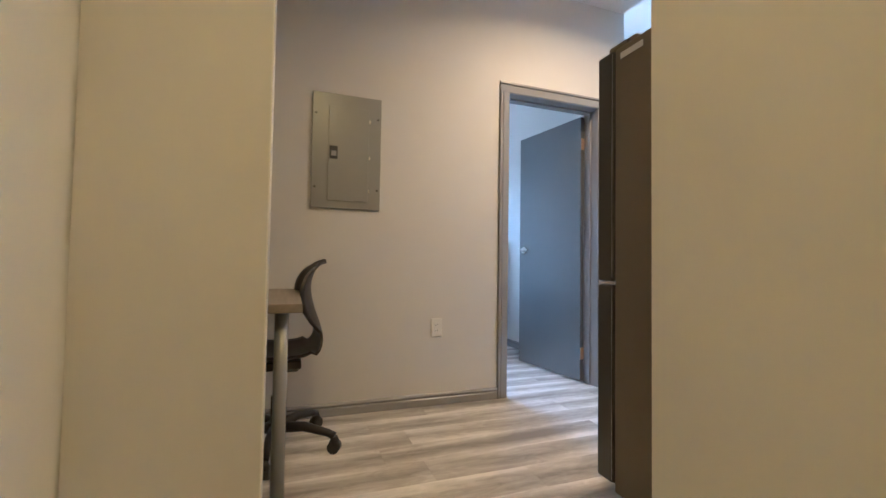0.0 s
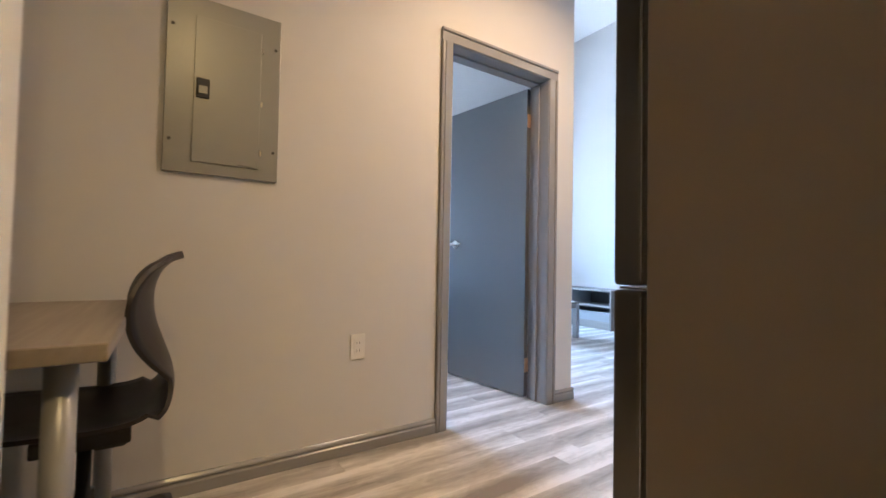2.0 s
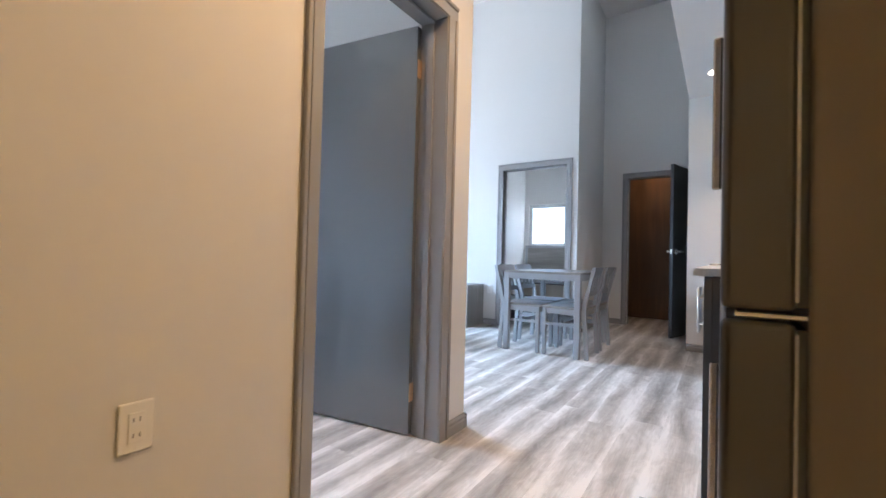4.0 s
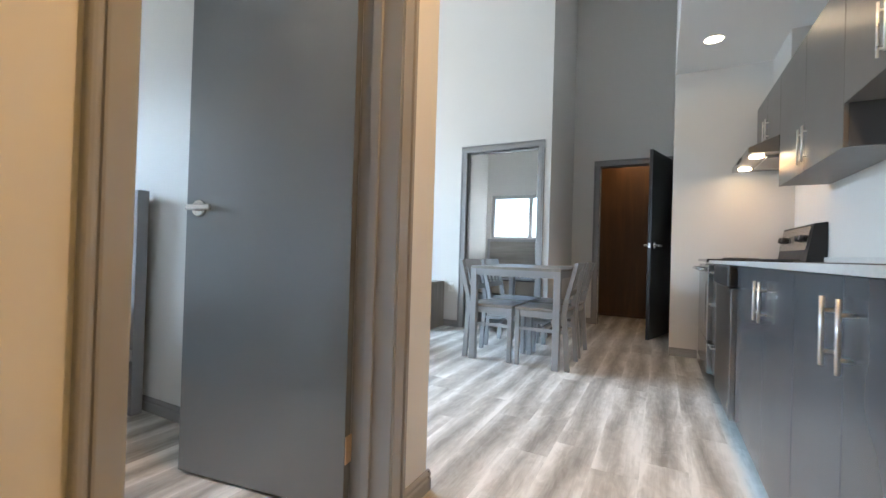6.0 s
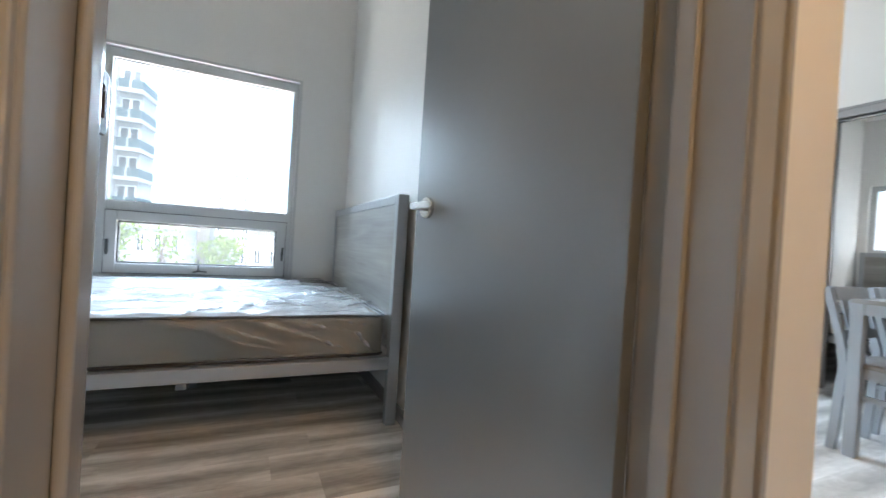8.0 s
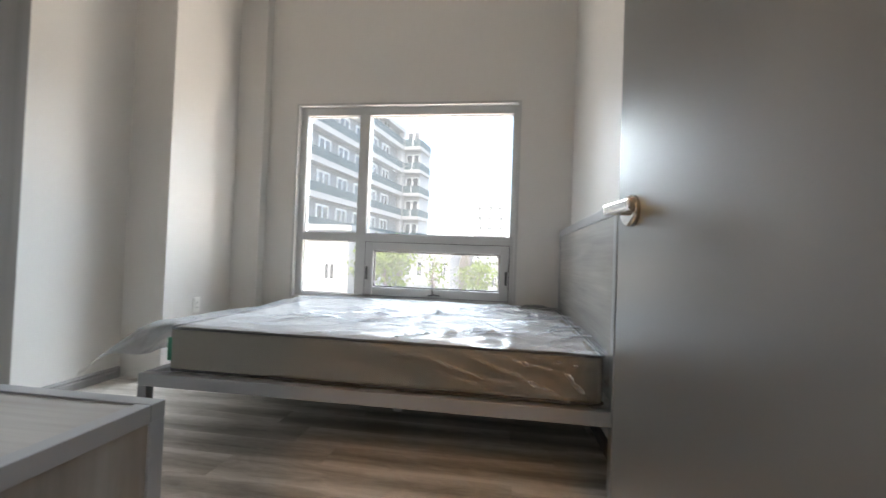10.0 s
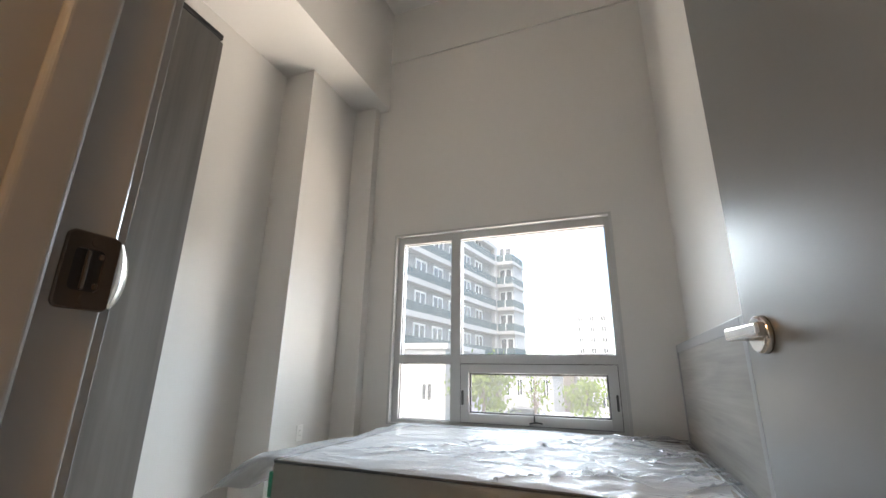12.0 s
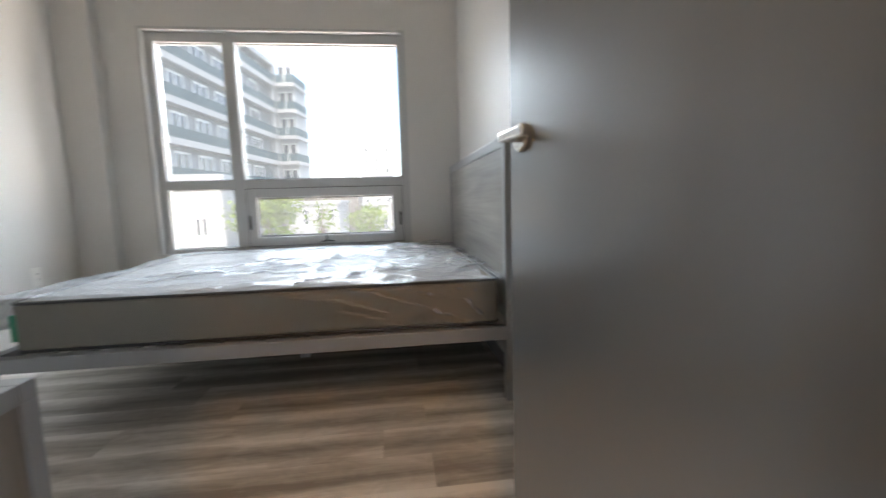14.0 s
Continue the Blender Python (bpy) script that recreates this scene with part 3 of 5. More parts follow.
strike = part("strike_plate", strike_plate(), BRONZE, door_1, "dark bronze strike plate")
# chrome in place of bronze puts the white highlight into the lip's colour
part("strike_lip", strike_lip(), CHROME, strike, "lip in chrome for its white highlight")
part("strike_hole", B(0.0002, 0.1235, 1.002, 0.0007, 0.1445, 1.0345), BLACK, strike)
part("strike_tongue", B(0.0008, 0.1318, 1.003, 0.0034, 0.1345, 1.0335, bev=0.0008), BRONZE, strike)
part("strike_tongue", B(0.0008, 0.1405, 1.004, 0.0028, 0.1445, 1.009, bev=0.001), BRONZE, strike)
part("strike_tongue", B(0.0008, 0.1405, 1.0275, 0.0028, 0.1445, 1.0325, bev=0.001), BRONZE, strike)
for z in (0.9955, 1.0405):
    part("screw", T([(0.002, 0.136, z), (0.0036, 0.136, z)], 0.0036, 12), BRONZE, strike)

door_2 = doorway("door_2", "open doorway to the second bedroom in a grey moulded frame", D2[1] - D2[0], JH, 0.12, pose(X2, D2[1], 0, 0, 0, -90))
leaf(door_2, 0.83, 2.043, DOOR, pose(D2[1] - D2[0] - 0.004, 0.13, 0, 0, 0, 88), "slate-grey painted flush leaf standing open")
door_3 = doorway("door_3", "dark flush door standing open in a grey moulded frame", D3[1] - D3[0], JH, 0.12, pose(X3, D3[1], 0, 0, 0, -90))
lf3 = leaf(door_3, 0.83, 2.043, DOOR_DARK, pose(D3[1] - D3[0], -0.012, 0, 0, 0, -107), "near-black flush leaf swung into the room")

inner = thing("entry_door", "closed dark brown wooden flush door in the lit vestibule", "door", pose(6.35, 0.2, 0))
part("slab", B(-0.02, -1.2, 0.01, 0.025, 0.09, 2.3, bev=0.002), DOOR_BROWN, inner)
part("door_knob", T([(-0.02, -1.05, 1.0), (-0.06, -1.05, 1.0), (-0.085, -1.05, 1.0)], [0.02, 0.026, 0.018], 16), CHROME, inner)


# ---- windows ----
def window_1():
    w = thing("window_1", "white vinyl window with a fixed pane, a side light and a low awning sash", "window", kind="structure")
    x0, x1, z0, z1 = WIN
    # plaster edge and frame
    fr = 0.055
    part("window_trim", boxes((x0, 3.288, z0, x0 + 0.022, 3.42, z1), (x1 - 0.022, 3.288, z0, x1, 3.42, z1), (x0 + 0.022, 3.288, z1 - 0.022, x1 - 0.022, 3.42, z1), (x0 + 0.022, 3.288, z0, x1 - 0.022, 3.42, z0 + 0.014), bev=0.002), VINYL, w)
    a0, a1, b0, b1 = x0 + 0.022, x1 - 0.022, z0 + 0.014, z1 - 0.022
    ya, yb = 3.335, 3.405
    part("window_frame", boxes((a0, ya, b0, a0 + 0.06, yb, b1), (a1 - 0.035, ya, b0, a1, yb, b1), (a0 + 0.06, ya, b1 - 0.07, a1 - 0.035, yb, b1), (a0 + 0.06, ya, b0, a1 - 0.035, yb, b0 + 0.03), bev=0.003), VINYL, w)
    part("mullion", B(-0.828, ya - 0.004, b0 + 0.03, -0.74, yb, b1 - 0.07, bev=0.003), VINYL, w)
    part("transom", B(a0 + 0.06, ya - 0.002, 1.02, -0.828, yb, 1.088, bev=0.003), VINYL, w)
    part("transom", B(-0.74, ya - 0.002, 1.02, a1 - 0.035, yb, 1.088, bev=0.003), VINYL, w)
    panes = [(a0 + 0.06, 1.088, -0.828, b1 - 0.07), (-0.74, 1.088, a1 - 0.035, b1 - 0.07), (a0 + 0.06, b0 + 0.03, -0.828, 1.02)]
    for px0, pz0, px1, pz1 in panes:
        bm = boxes((px0, 3.355, pz0, px0 + 0.006, 3.37, pz1), (px1 - 0.006, 3.355, pz0, px1, 3.37, pz1), (px0 + 0.006, 3.355, pz0, px1 - 0.006, 3.37, pz0 + 0.006), (px0 + 0.006, 3.355, pz1 - 0.006, px1 - 0.006, 3.37, pz1))
        part("glazing_bead", bm, GASKET, w)
        p = part("pane", B(px0 + 0.004, 3.372, pz0 + 0.004, px1 - 0.004, 3.378, pz1 - 0.004), GLASS, w)
        p.visible_shadow = False
    # awning sash
    s = (-0.735, b0 + 0.032, a1 - 0.04, 1.016)
    sash = part("sash", boxes((s[0], 3.32, s[1], s[0] + 0.07, 3.39, s[3]), (s[2] - 0.07, 3.32, s[1], s[2], 3.39, s[3]), (s[0] + 0.07, 3.32, s[1], s[2] - 0.07, 3.39, s[1] + 0.07), (s[0] + 0.07, 3.32, s[3] - 0.07, s[2] - 0.07, 3.39, s[3]), bev=0.004), VINYL, w, "low awning sash with a crank")
    part("gasket", boxes((s[0] - 0.004, 3.326, s[1] - 0.004, s[0], 3.36, s[3] + 0.004), (s[2], 3.326, s[1] - 0.004, s[2] + 0.004, 3.36, s[3] + 0.004), (s[0], 3.326, s[1] - 0.004, s[2], 3.36, s[1]), (s[0], 3.326, s[3], s[2], 3.36, s[3] + 0.004)), GASKET, sash)
    g = (s[0] + 0.07, s[1] + 0.07, s[2] - 0.07, s[3] - 0.07)
    part("sash_bead", boxes((g[0], 3.345, g[1], g[0] + 0.012, 3.365, g[3]), (g[2] - 0.012, 3.345, g[1], g[2], 3.365, g[3]), (g[0] + 0.012, 3.345, g[1], g[2] - 0.012, 3.365, g[1] + 0.012), (g[0] + 0.012, 3.345, g[3] - 0.012, g[2] - 0.012, 3.365, g[3])), GASKET, sash)
    p = part("sash_pane", B(g[0], 3.366, g[1], g[2], 3.372, g[3]), GLASS, sash)
    p.visible_shadow = False
    cx, cz = (s[0] + s[2]) / 2, s[1] + 0.02
    part("crank", boxes((cx - 0.06, 3.298, cz - 0.012, cx + 0.06, 3.32, cz + 0.012), bev=0.005), VINYL, sash)
    part("crank_handle", T([(cx - 0.045, 3.295, cz), (cx, 3.285, cz + 0.01), (cx + 0.05, 3.288, cz + 0.004)], 0.006, 10), GASKET, sash)
    part("crank_pull", T([(cx - 0.01, 3.3, cz + 0.01), (cx - 0.012, 3.3, cz + 0.095)], [0.006, 0.004], 10), GASKET, sash)
    for x in (s[0] + 0.02, s[2] - 0.02):
        part("sash_lock", B(x - 0.008, 3.3, s[1] + 0.13, x + 0.008, 3.32, s[1] + 0.24, bev=0.004), GASKET, sash)
    return w


window_1()


def plain_window(name, label, axis_m, width, z0, z1, n):
    """A vinyl window of n panes, local x along the wall and y into it."""
    w = thing(name, label, "window", axis_m, kind="structure")
    part("window_frame", boxes((0, 0.03, z0, 0.06, 0.1, z1), (width - 0.06, 0.03, z0, width, 0.1, z1), (0.06, 0.03, z0, width - 0.06, 0.1, z0 + 0.06), (0.06, 0.03, z1 - 0.06, width - 0.06, 0.1, z1), bev=0.003), VINYL, w)
    step = (width - 0.12) / n
    for i in range(n):
        if i:
            part("mullion", B(0.06 + i * step - 0.03, 0.035, z0 + 0.06, 0.06 + i * step + 0.03, 0.095, z1 - 0.06, bev=0.003), VINYL, w)
        p = part("pane", B(0.06 + i * step, 0.06, z0 + 0.06, 0.06 + (i + 1) * step, 0.066, z1 - 0.06), GLASS, w)
        p.visible_shadow = False
    return w


plain_window("window_2", "white window over the bed in the second bedroom", pose(6.95, 2.06, 0, 0, 0, -90), 1.46, 1.13, 1.95, 2)
plain_window("window_3", "wide white living room window", pose(LWIN[0], 3.3, 0), LWIN[1] - LWIN[0], LWIN[2], LWIN[3], 3)


# ---- ceiling lamps ----
def downlight(x, y, z, watts, tone=WARM):
    d = thing("ceiling_light", "round recessed warm ceiling downlight", "ceiling light", pose(x, y, z), "recessed downlights")
    bm = bmesh.new()
    for r0, r1, za, zb in ((0.078, 0.062, -0.006, -0.002),):
        ring = [[bm.verts.new((r * math.cos(a), r * math.sin(a), h)) for a in (2 * math.pi * k / 28 for k in range(28))] for r, h in ((0.078, 0.0), (0.076, -0.006), (0.064, -0.005), (0.061, 0.004))]
        for p, q in zip(ring, ring[1:]):
            for k in range(28):
                bm.faces.new((p[k], q[k], q[(k + 1) % 28], p[(k + 1) % 28]))
    part("trim_ring", bm, WHITE, d)
    part("diffuser", T([(0, 0, 0.002), (0, 0, -0.002)], 0.06, 28), LED, d)
    lamp("downlight_lamp", "AREA", watts, tone, pose(x, y, z - 0.01), 0.12)


downlight(3.45, -1.07, KLOW, 0.1)
downlight(0.45, -1.0, LOW, 2.65, (1.0, 0.55, 0.215))
downlight(-1.12, -2.6, LOW, 1.32, (1.0, 0.545, 0.135))
# added unseen downlight that brightens the kitchen floor and base units
downlight(1.6, -1.07, KLOW, 0.3)
downlight(6.0, -0.4, 2.5, 0.36, (1.0, 0.52, 0.2))


# ---- bedroom ----
def bed(m, label, with_head=True):
    """Platform bed along local -x from the headboard at x = 0; near side at y = 0, 1.64 wide."""
    b = thing("bed_frame", label, "bed", m)
    L, W = 2.1, 1.64
    hb = part("headboard", boxes((-0.05, 0.05, 0.42, -0.012, W - 0.05, 1.10)), GREYWOOD_Y, b, "grey woodgrain headboard panel")
    part("post", B(-0.055, 0, 0, 0, 0.05, 1.15, bev=0.004), SILVER, b)
    part("post", B(-0.055, W - 0.05, 0, 0, W, 1.15, bev=0.004), SILVER, b)
    part("head_rail", B(-0.055, 0.05, 1.10, 0, W - 0.05, 1.15, bev=0.004), SILVER, b)
    part("head_rail", B(-0.055, 0.05, 0.37, 0, W - 0.05, 0.42, bev=0.004), SILVER, b)
    part("side_rail", B(-L, 0, 0.28, -0.055, 0.045, 0.338, bev=0.004), SILVER, b)
    part("side_rail", B(-L, W - 0.045, 0.28, -0.055, W, 0.338, bev=0.004), SILVER, b)
    part("foot_rail", B(-L, 0.045, 0.28, -L + 0.045, W - 0.045, 0.338, bev=0.004), SILVER, b)
    for y in (0, W - 0.045):
        part("leg", B(-L, y, 0, -L + 0.045, y + 0.045, 0.28, bev=0.003), SILVER, b)
    part("centre_rail", B(-L + 0.045, W / 2 - 0.02, 0.25, -0.055, W / 2 + 0.02, 0.29), SILVER, b)
    part("centre_leg", B(-0.98, W / 2 - 0.02, 0, -0.94, W / 2 + 0.02, 0.25, bev=0.002), SILVER, b)
    part("centre_leg", B(-0.98, 0.26, 0.17, -0.935, 0.3, 0.28, bev=0.002), SILVER, b)
    for i in range(12):
        x = -0.16 - i * 0.165
        part("slat", B(x - 0.04, 0.045, 0.3, x + 0.04, W - 0.045, 0.318), CAB_IN, b)
    return b


def mattress(m, label, L=1.92, W=1.54, H=0.205):
    t = thing("mattress", label, "mattress", m)
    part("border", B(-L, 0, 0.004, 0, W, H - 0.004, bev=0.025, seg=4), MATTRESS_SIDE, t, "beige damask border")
    bm = bmesh.new()
    nx, ny = 40, 32
    grid = [[bm.verts.new((-L + 0.006 + (L - 0.012) * i / nx, 0.006 + (W - 0.012) * j / ny, H - 0.006 + 0.012 * min(1, 6 * min(i / nx, 1 - i / nx, j / ny, 1 - j / ny)) ** 0.6 + 0.004 * noise.noise(Vector((i * 0.3, j * 0.3, 1))))) for j in range(ny + 1)] for i in range(nx + 1)]
    for i in range(nx):
        for j in range(ny):
            f = bm.faces.new((grid[i][j], grid[i + 1][j], grid[i + 1][j + 1], grid[i][j + 1]))
            f.smooth = True
    part("quilted_top", bm, MATTRESS_TOP, t, "white knitted top")
    for z in (0.008, H - 0.006):
        r = 0.02
        pts = [(-L + r, 0, z), (-r, 0, z), (0, r, z), (0, W - r, z), (-r, W, z), (-L + r, W, z), (-L, W - r, z), (-L, r, z), (-L + r, 0, z), (-r, 0, z)]
        part("piping", T(pts, 0.0065, 8), PIPING, t, "dark piping")
    part("corner_tape", B(-L - 0.003, -0.003, 0.05, -L + 0.016, 0.01, H - 0.05, bev=0.001), GREEN, t, "green corner tape")
    return t


def wrap(m, L=1.92, W=1.54, H=0.205, spill=True):
    """Crumpled clear bag round the mattress, its mouth trailing past the foot."""
    n1, n2 = 240, 210
    # cross-section runs bottom near edge, up, across the top and down the far side
    sec = []
    for k in range(n2 + 1):
        u = k / n2
        total = 2 * H + W
        s = u * total
        if s < H:
            sec.append((0.0, s, 0))
        elif s < H + W:
            sec.append((s - H, H, 1))
        else:
            sec.append((W, H - (s - H - W), 2))
    rng = random.Random(8)
    side_creases = [((-0.84, 0.2), (-0.4, 0.05)), ((-0.66, 0.21), (-0.12, 0.03)), ((-0.5, 0.2), (-0.03, 0.1)), ((-0.33, 0.21), (-0.24, 0.0)), ((-0.2, 0.2), (-0.06, 0.02)), ((-0.1, 0.21), (-0.14, 0.05)), ((-0.75, 0.12), (-0.3, 0.0)), ((-0.4, 0.14), (-0.1, 0.0)), ((-0.28, 0.19), (-0.02, 0.15)), ((-0.18, 0.14), (-0.01, 0.0)), ((-1.0, 0.2), (-0.7, 0.14))]
    top_creases = []
    for k in range(38):
        cx, cy = -rng.uniform(0.05, 1.25), rng.uniform(0.03, W - 0.1)
        ang, half = radians(rng.uniform(15, 75) if k % 3 else rng.uniform(-60, -10)), rng.uniform(0.1, 0.3)
        top_creases.append(((cx - half * math.cos(ang), cy - half * math.sin(ang)), (cx + half * math.cos(ang), cy + half * math.sin(ang))))
    top_creases += [((-1.75, 0.25), (-1.1, 0.8)), ((-1.6, 0.2), (-1.15, 0.5))]

    def ridge(lines, u, v, width):
        """Height of sharp folds along straight lines, fading at their ends."""
        h = 0.0
        for (a0, b0), (a1, b1) in lines:
            du, dv = a1 - a0, b1 - b0
            t = ((u - a0) * du + (v - b0) * dv) / (du * du + dv * dv)
            if -0.05 < t < 1.05:
                d = abs((u - a0) * dv - (v - b0) * du) / math.hypot(du, dv)
                if d < 3 * width:
                    h += math.exp(-d / width) * max(0.0, 1 - abs(2 * t - 1) ** 3)
        return h

    def facets(u, v, k, tilt):
        """Crumple: flat facets, each tilted its own way, meeting in sharp folds."""
        q = Vector((u * k * 0.8 + v * k * 0.5, v * k * 1.15 - u * k * 0.35, 0.5))
        d, pts = noise.voronoi(q)
        c = noise.cell_vector(pts[0] * 7.3)
        e = min(1.0, (d[1] - d[0]) / 0.35)
        return tilt / k * ((c.x - 0.5) * (q.x - pts[0].x) + (c.y - 0.5) * (q.y - pts[0].y) + 0.3 * (c.z - 0.5)) * e

    rows = []
    for i in range(n1 + 1):
        v = i / n1
        x = 0.012 - v * (L + (0.34 if spill else 0.02))
        over = max(0.0, -x - L)
        row = []
        for y, z, side in sec:
            p = Vector((x * 3.2, y * 3.2, z * 5))
            w1 = noise.noise(p + Vector((3, 7, 1)))
            w2 = abs(noise.noise(Vector((x * 3.2 + y * 2.6, y * 4 - x * 2, z * 9))))
            w3 = noise.noise(Vector((x * 17, y * 17, z * 20)))
            w4 = abs(noise.noise(Vector((x * 5 - y * 4 + 5, y * 6 + x * 3, 4.0))))
            puff = 0.007 + 0.007 * w1 + 0.02 * (1 - w2) ** 9 + 0.014 * (1 - w4) ** 10 + 0.001 * w3
            yy, zz, xx = y, z, x
            if side == 0:
                near_head = max(0.0, min(1.0, (x + 0.75) / 0.6))
                yy = -puff * (0.25 + 0.5 * near_head) - 0.006 - 0.022 * ridge(side_creases, x, z, 0.008) - near_head * abs(facets(x, z + 4, 9.0, 0.9))
                zz = z * 1.0
            elif side == 1:
                calm = max(0.12, min(1.0, (x + 1.55) / 0.5)) * min(1.0, 0.35 + (W - y) * 1.6)
                zz = z + 0.012 + 0.006 * w1 + calm * (facets(x, y, 5.0, 0.34) + facets(x + 3, y + 1, 11.0, 0.16)) + 0.018 * ridge(top_creases, x, y, 0.007)
                zz = max(zz, z + 0.002)
                yy = -0.008 + y * (W + 0.016) / W
            else:
                yy = W + puff * 0.9 + 0.006
            if over > 0:
                k2 = over / 0.34
                zz = zz * (1 - 0.2 * k2) - 0.27 * max(0.0, k2 - 0.35) + 0.05 * w1 * k2 + 0.03 * noise.noise(Vector((x * 9, y * 9, z * 14))) * k2
                yy = yy - 0.14 * k2 * (1 - y / W) + 0.03 * k2 * noise.noise(Vector((x * 11, y * 5, z * 12)))
                xx += 0.05 * k2 * noise.noise(Vector((1, y * 6, z * 6)))
            row.append((xx + 0.003 * w3, yy, zz if over > 0.14 else max(zz, 0.002)))
        rows.append(row)
    cover = thing("plastic_cover", "crumpled clear plastic bag round the new mattress", "plastic wrap", m)
    a, b = round(n2 * H / (2 * H + W)), round(n2 * (H + W) / (2 * H + W))
    foot = next((i for i in range(n1 + 1) if 0.012 - i / n1 * (L + (0.34 if spill else 0.02)) < -L), n1)
    sheets = [("side_sheet", 0, foot, 0, a), ("top_sheet", 0, foot, a, b), ("side_sheet", 0, foot, b, n2)]
    if spill:
        sheets.append(("loose_mouth", foot, n1, 0, n2))
    for name, i0, i1, j0, j1 in sheets:
        bm = bmesh.new()
        vs = [[bm.verts.new(rows[i][j]) for j in range(j0, j1 + 1)] for i in range(i0, i1 + 1)]
        for r, q in zip(vs, vs[1:]):
            for j in range(j1 - j0):
                bm.faces.new((r[j], r[j + 1], q[j + 1], q[j])).smooth = True
        part(name, bm, FILM, cover)
    return cover


bed(pose(0.9, 1.61, 0), "silver-grey platform bed with a woodgrain headboard")
mattress(pose(0.825, 1.66, 0.34), "new beige-sided mattress sealed in clear plastic")
wrap(pose(0.825, 1.66, 0.342))


def framed_chest(m, label, name, category, w, d, h):
    """Silver frame with recessed woodgrain panels; local x width, y depth."""
    c = thing(name, label, category, m)
    f = 0.035
    for x in (0, w - f):
        for y in (0, d - f):
            part("leg", B(x, y, 0, x + f, y + f, h - f, bev=0.002), SILVER, c)
    part("top_frame", boxes((0, 0, h - f, w, f, h), (0, d - f, h - f, w, d, h), (0, f, h - f, f, d - f, h), (w - f, f, h - f, w, d - f, h), bev=0.002), SILVER, c)
    # paler than the side panels, with the window light held in its colour
    part("top_panel", B(f, f, h - 0.02, w - f, d - f, h - 0.004), GREYWOOD_X_LIT, c, "grey woodgrain top")
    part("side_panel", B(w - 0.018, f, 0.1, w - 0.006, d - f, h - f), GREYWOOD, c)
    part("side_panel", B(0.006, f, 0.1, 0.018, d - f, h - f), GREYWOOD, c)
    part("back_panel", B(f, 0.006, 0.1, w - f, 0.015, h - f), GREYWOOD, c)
    part("bottom_rail", boxes((f, 0, 0.07, w - f, f, 0.1), (f, d - f, 0.07, w - f, d, 0.1), (0, f, 0.07, f, d - f, 0.1), (w - f, f, 0.07, w, d - f, 0.1)), SILVER, c)
    n = 2
    for i in range(n):
        z0 = 0.105 + i * (h - f - 0.105) / n
        dr = part("drawer", B(f + 0.004, d - 0.03, z0 + 0.004, w - f - 0.004, d - 0.008, z0 + (h - f - 0.105) / n - 0.004, bev=0.002), GREYWOOD_X_LIT, c)
        part("handle", T([(w / 2 - 0.06, d - 0.008, z0 + 0.12), (w / 2 - 0.06, d + 0.02, z0 + 0.12), (w / 2 + 0.06, d + 0.02, z0 + 0.12), (w / 2 + 0.06, d - 0.008, z0 + 0.12)], 0.005, 8), STEEL, dr)
    return c


framed_chest(pose(-0.765, 0.172, 0), "low grey woodgrain chest in a silver frame beside the door", "drawer_chest", "chest", 0.51, 0.52, 0.6)


def wardrobe(m):
    c = thing("wardrobe", "tall grey woodgrain wardrobe behind the low chest", "wardrobe", m)
    w, d, h = 0.95, 0.62, 2.085
    part("side_panel", B(w - 0.018, 0, 0, w, d, h), GREYWOOD, c)
    part("side_panel", B(0, 0, 0, 0.018, d, h), GREYWOOD, c)
    part("back_panel", B(0.018, 0, 0.06, w - 0.018, 0.01, h), GREYWOOD, c)
    part("top_panel", B(-0.006, 0, h, w + 0.006, d + 0.008, h + 0.02, bev=0.002), GASKET, c, "dark edged top")
    part("plinth", B(0.018, 0.03, 0, w - 0.018, d - 0.04, 0.06), GREYWOOD_X_LIT, c)
    for i in range(2):
        x0 = 0.003 + i * (w / 2)
        dr = part("door", B(x0, d, 0.065, x0 + w / 2 - 0.006, d + 0.018, h - 0.004, bev=0.0015), GREYWOOD, c)
        hx = w / 2 + (-0.05 if i == 0 else 0.05)
        part("handle", T([(hx, d + 0.018, 1.0), (hx, d + 0.045, 1.0), (hx, d + 0.045, 1.2), (hx, d + 0.018, 1.2)], 0.005, 8), STEEL, dr)
    return c


wardrobe(pose(-1.735, 0.17, 0))


def outlet(m, label):
    """Wall plate, local -y out of the wall."""
    o = thing("wall_outlet", label, "outlet", m)
    part("cover_plate", B(-0.036, -0.007, -0.058, 0.036, 0, 0.058, bev=0.004), WHITE, o)
    part("insert", B(-0.017, -0.0095, -0.034, 0.017, -0.006, 0.034, bev=0.001), WHITE, o)
    for z in (-0.018, 0.018):
        part("slot", boxes((-0.008, -0.0102, z - 0.005, -0.006, -0.009, z + 0.005), (0.005, -0.0102, z - 0.005, 0.007, -0.009, z + 0.005)), GASKET, o)
    for z in (-0.047, 0.047):
        part("screw", T([(0, -0.006, z), (0, -0.0085, z)], 0.0035, 10), WHITE, o)
    return o


outlet(pose(-0.452, 0, 0.483), "white duplex outlet low on the panel wall")
outlet(pose(-1.88, 2.81, 0.481, 0, 0, 90), "white duplex outlet on the pilaster")
outlet(pose(X2, 1.47, 0.47, 0, 0, -90), "white outlet beside the television bench")
outlet(pose(5.0, 2.15, 1.3), "white switch plate in the second bedroom")


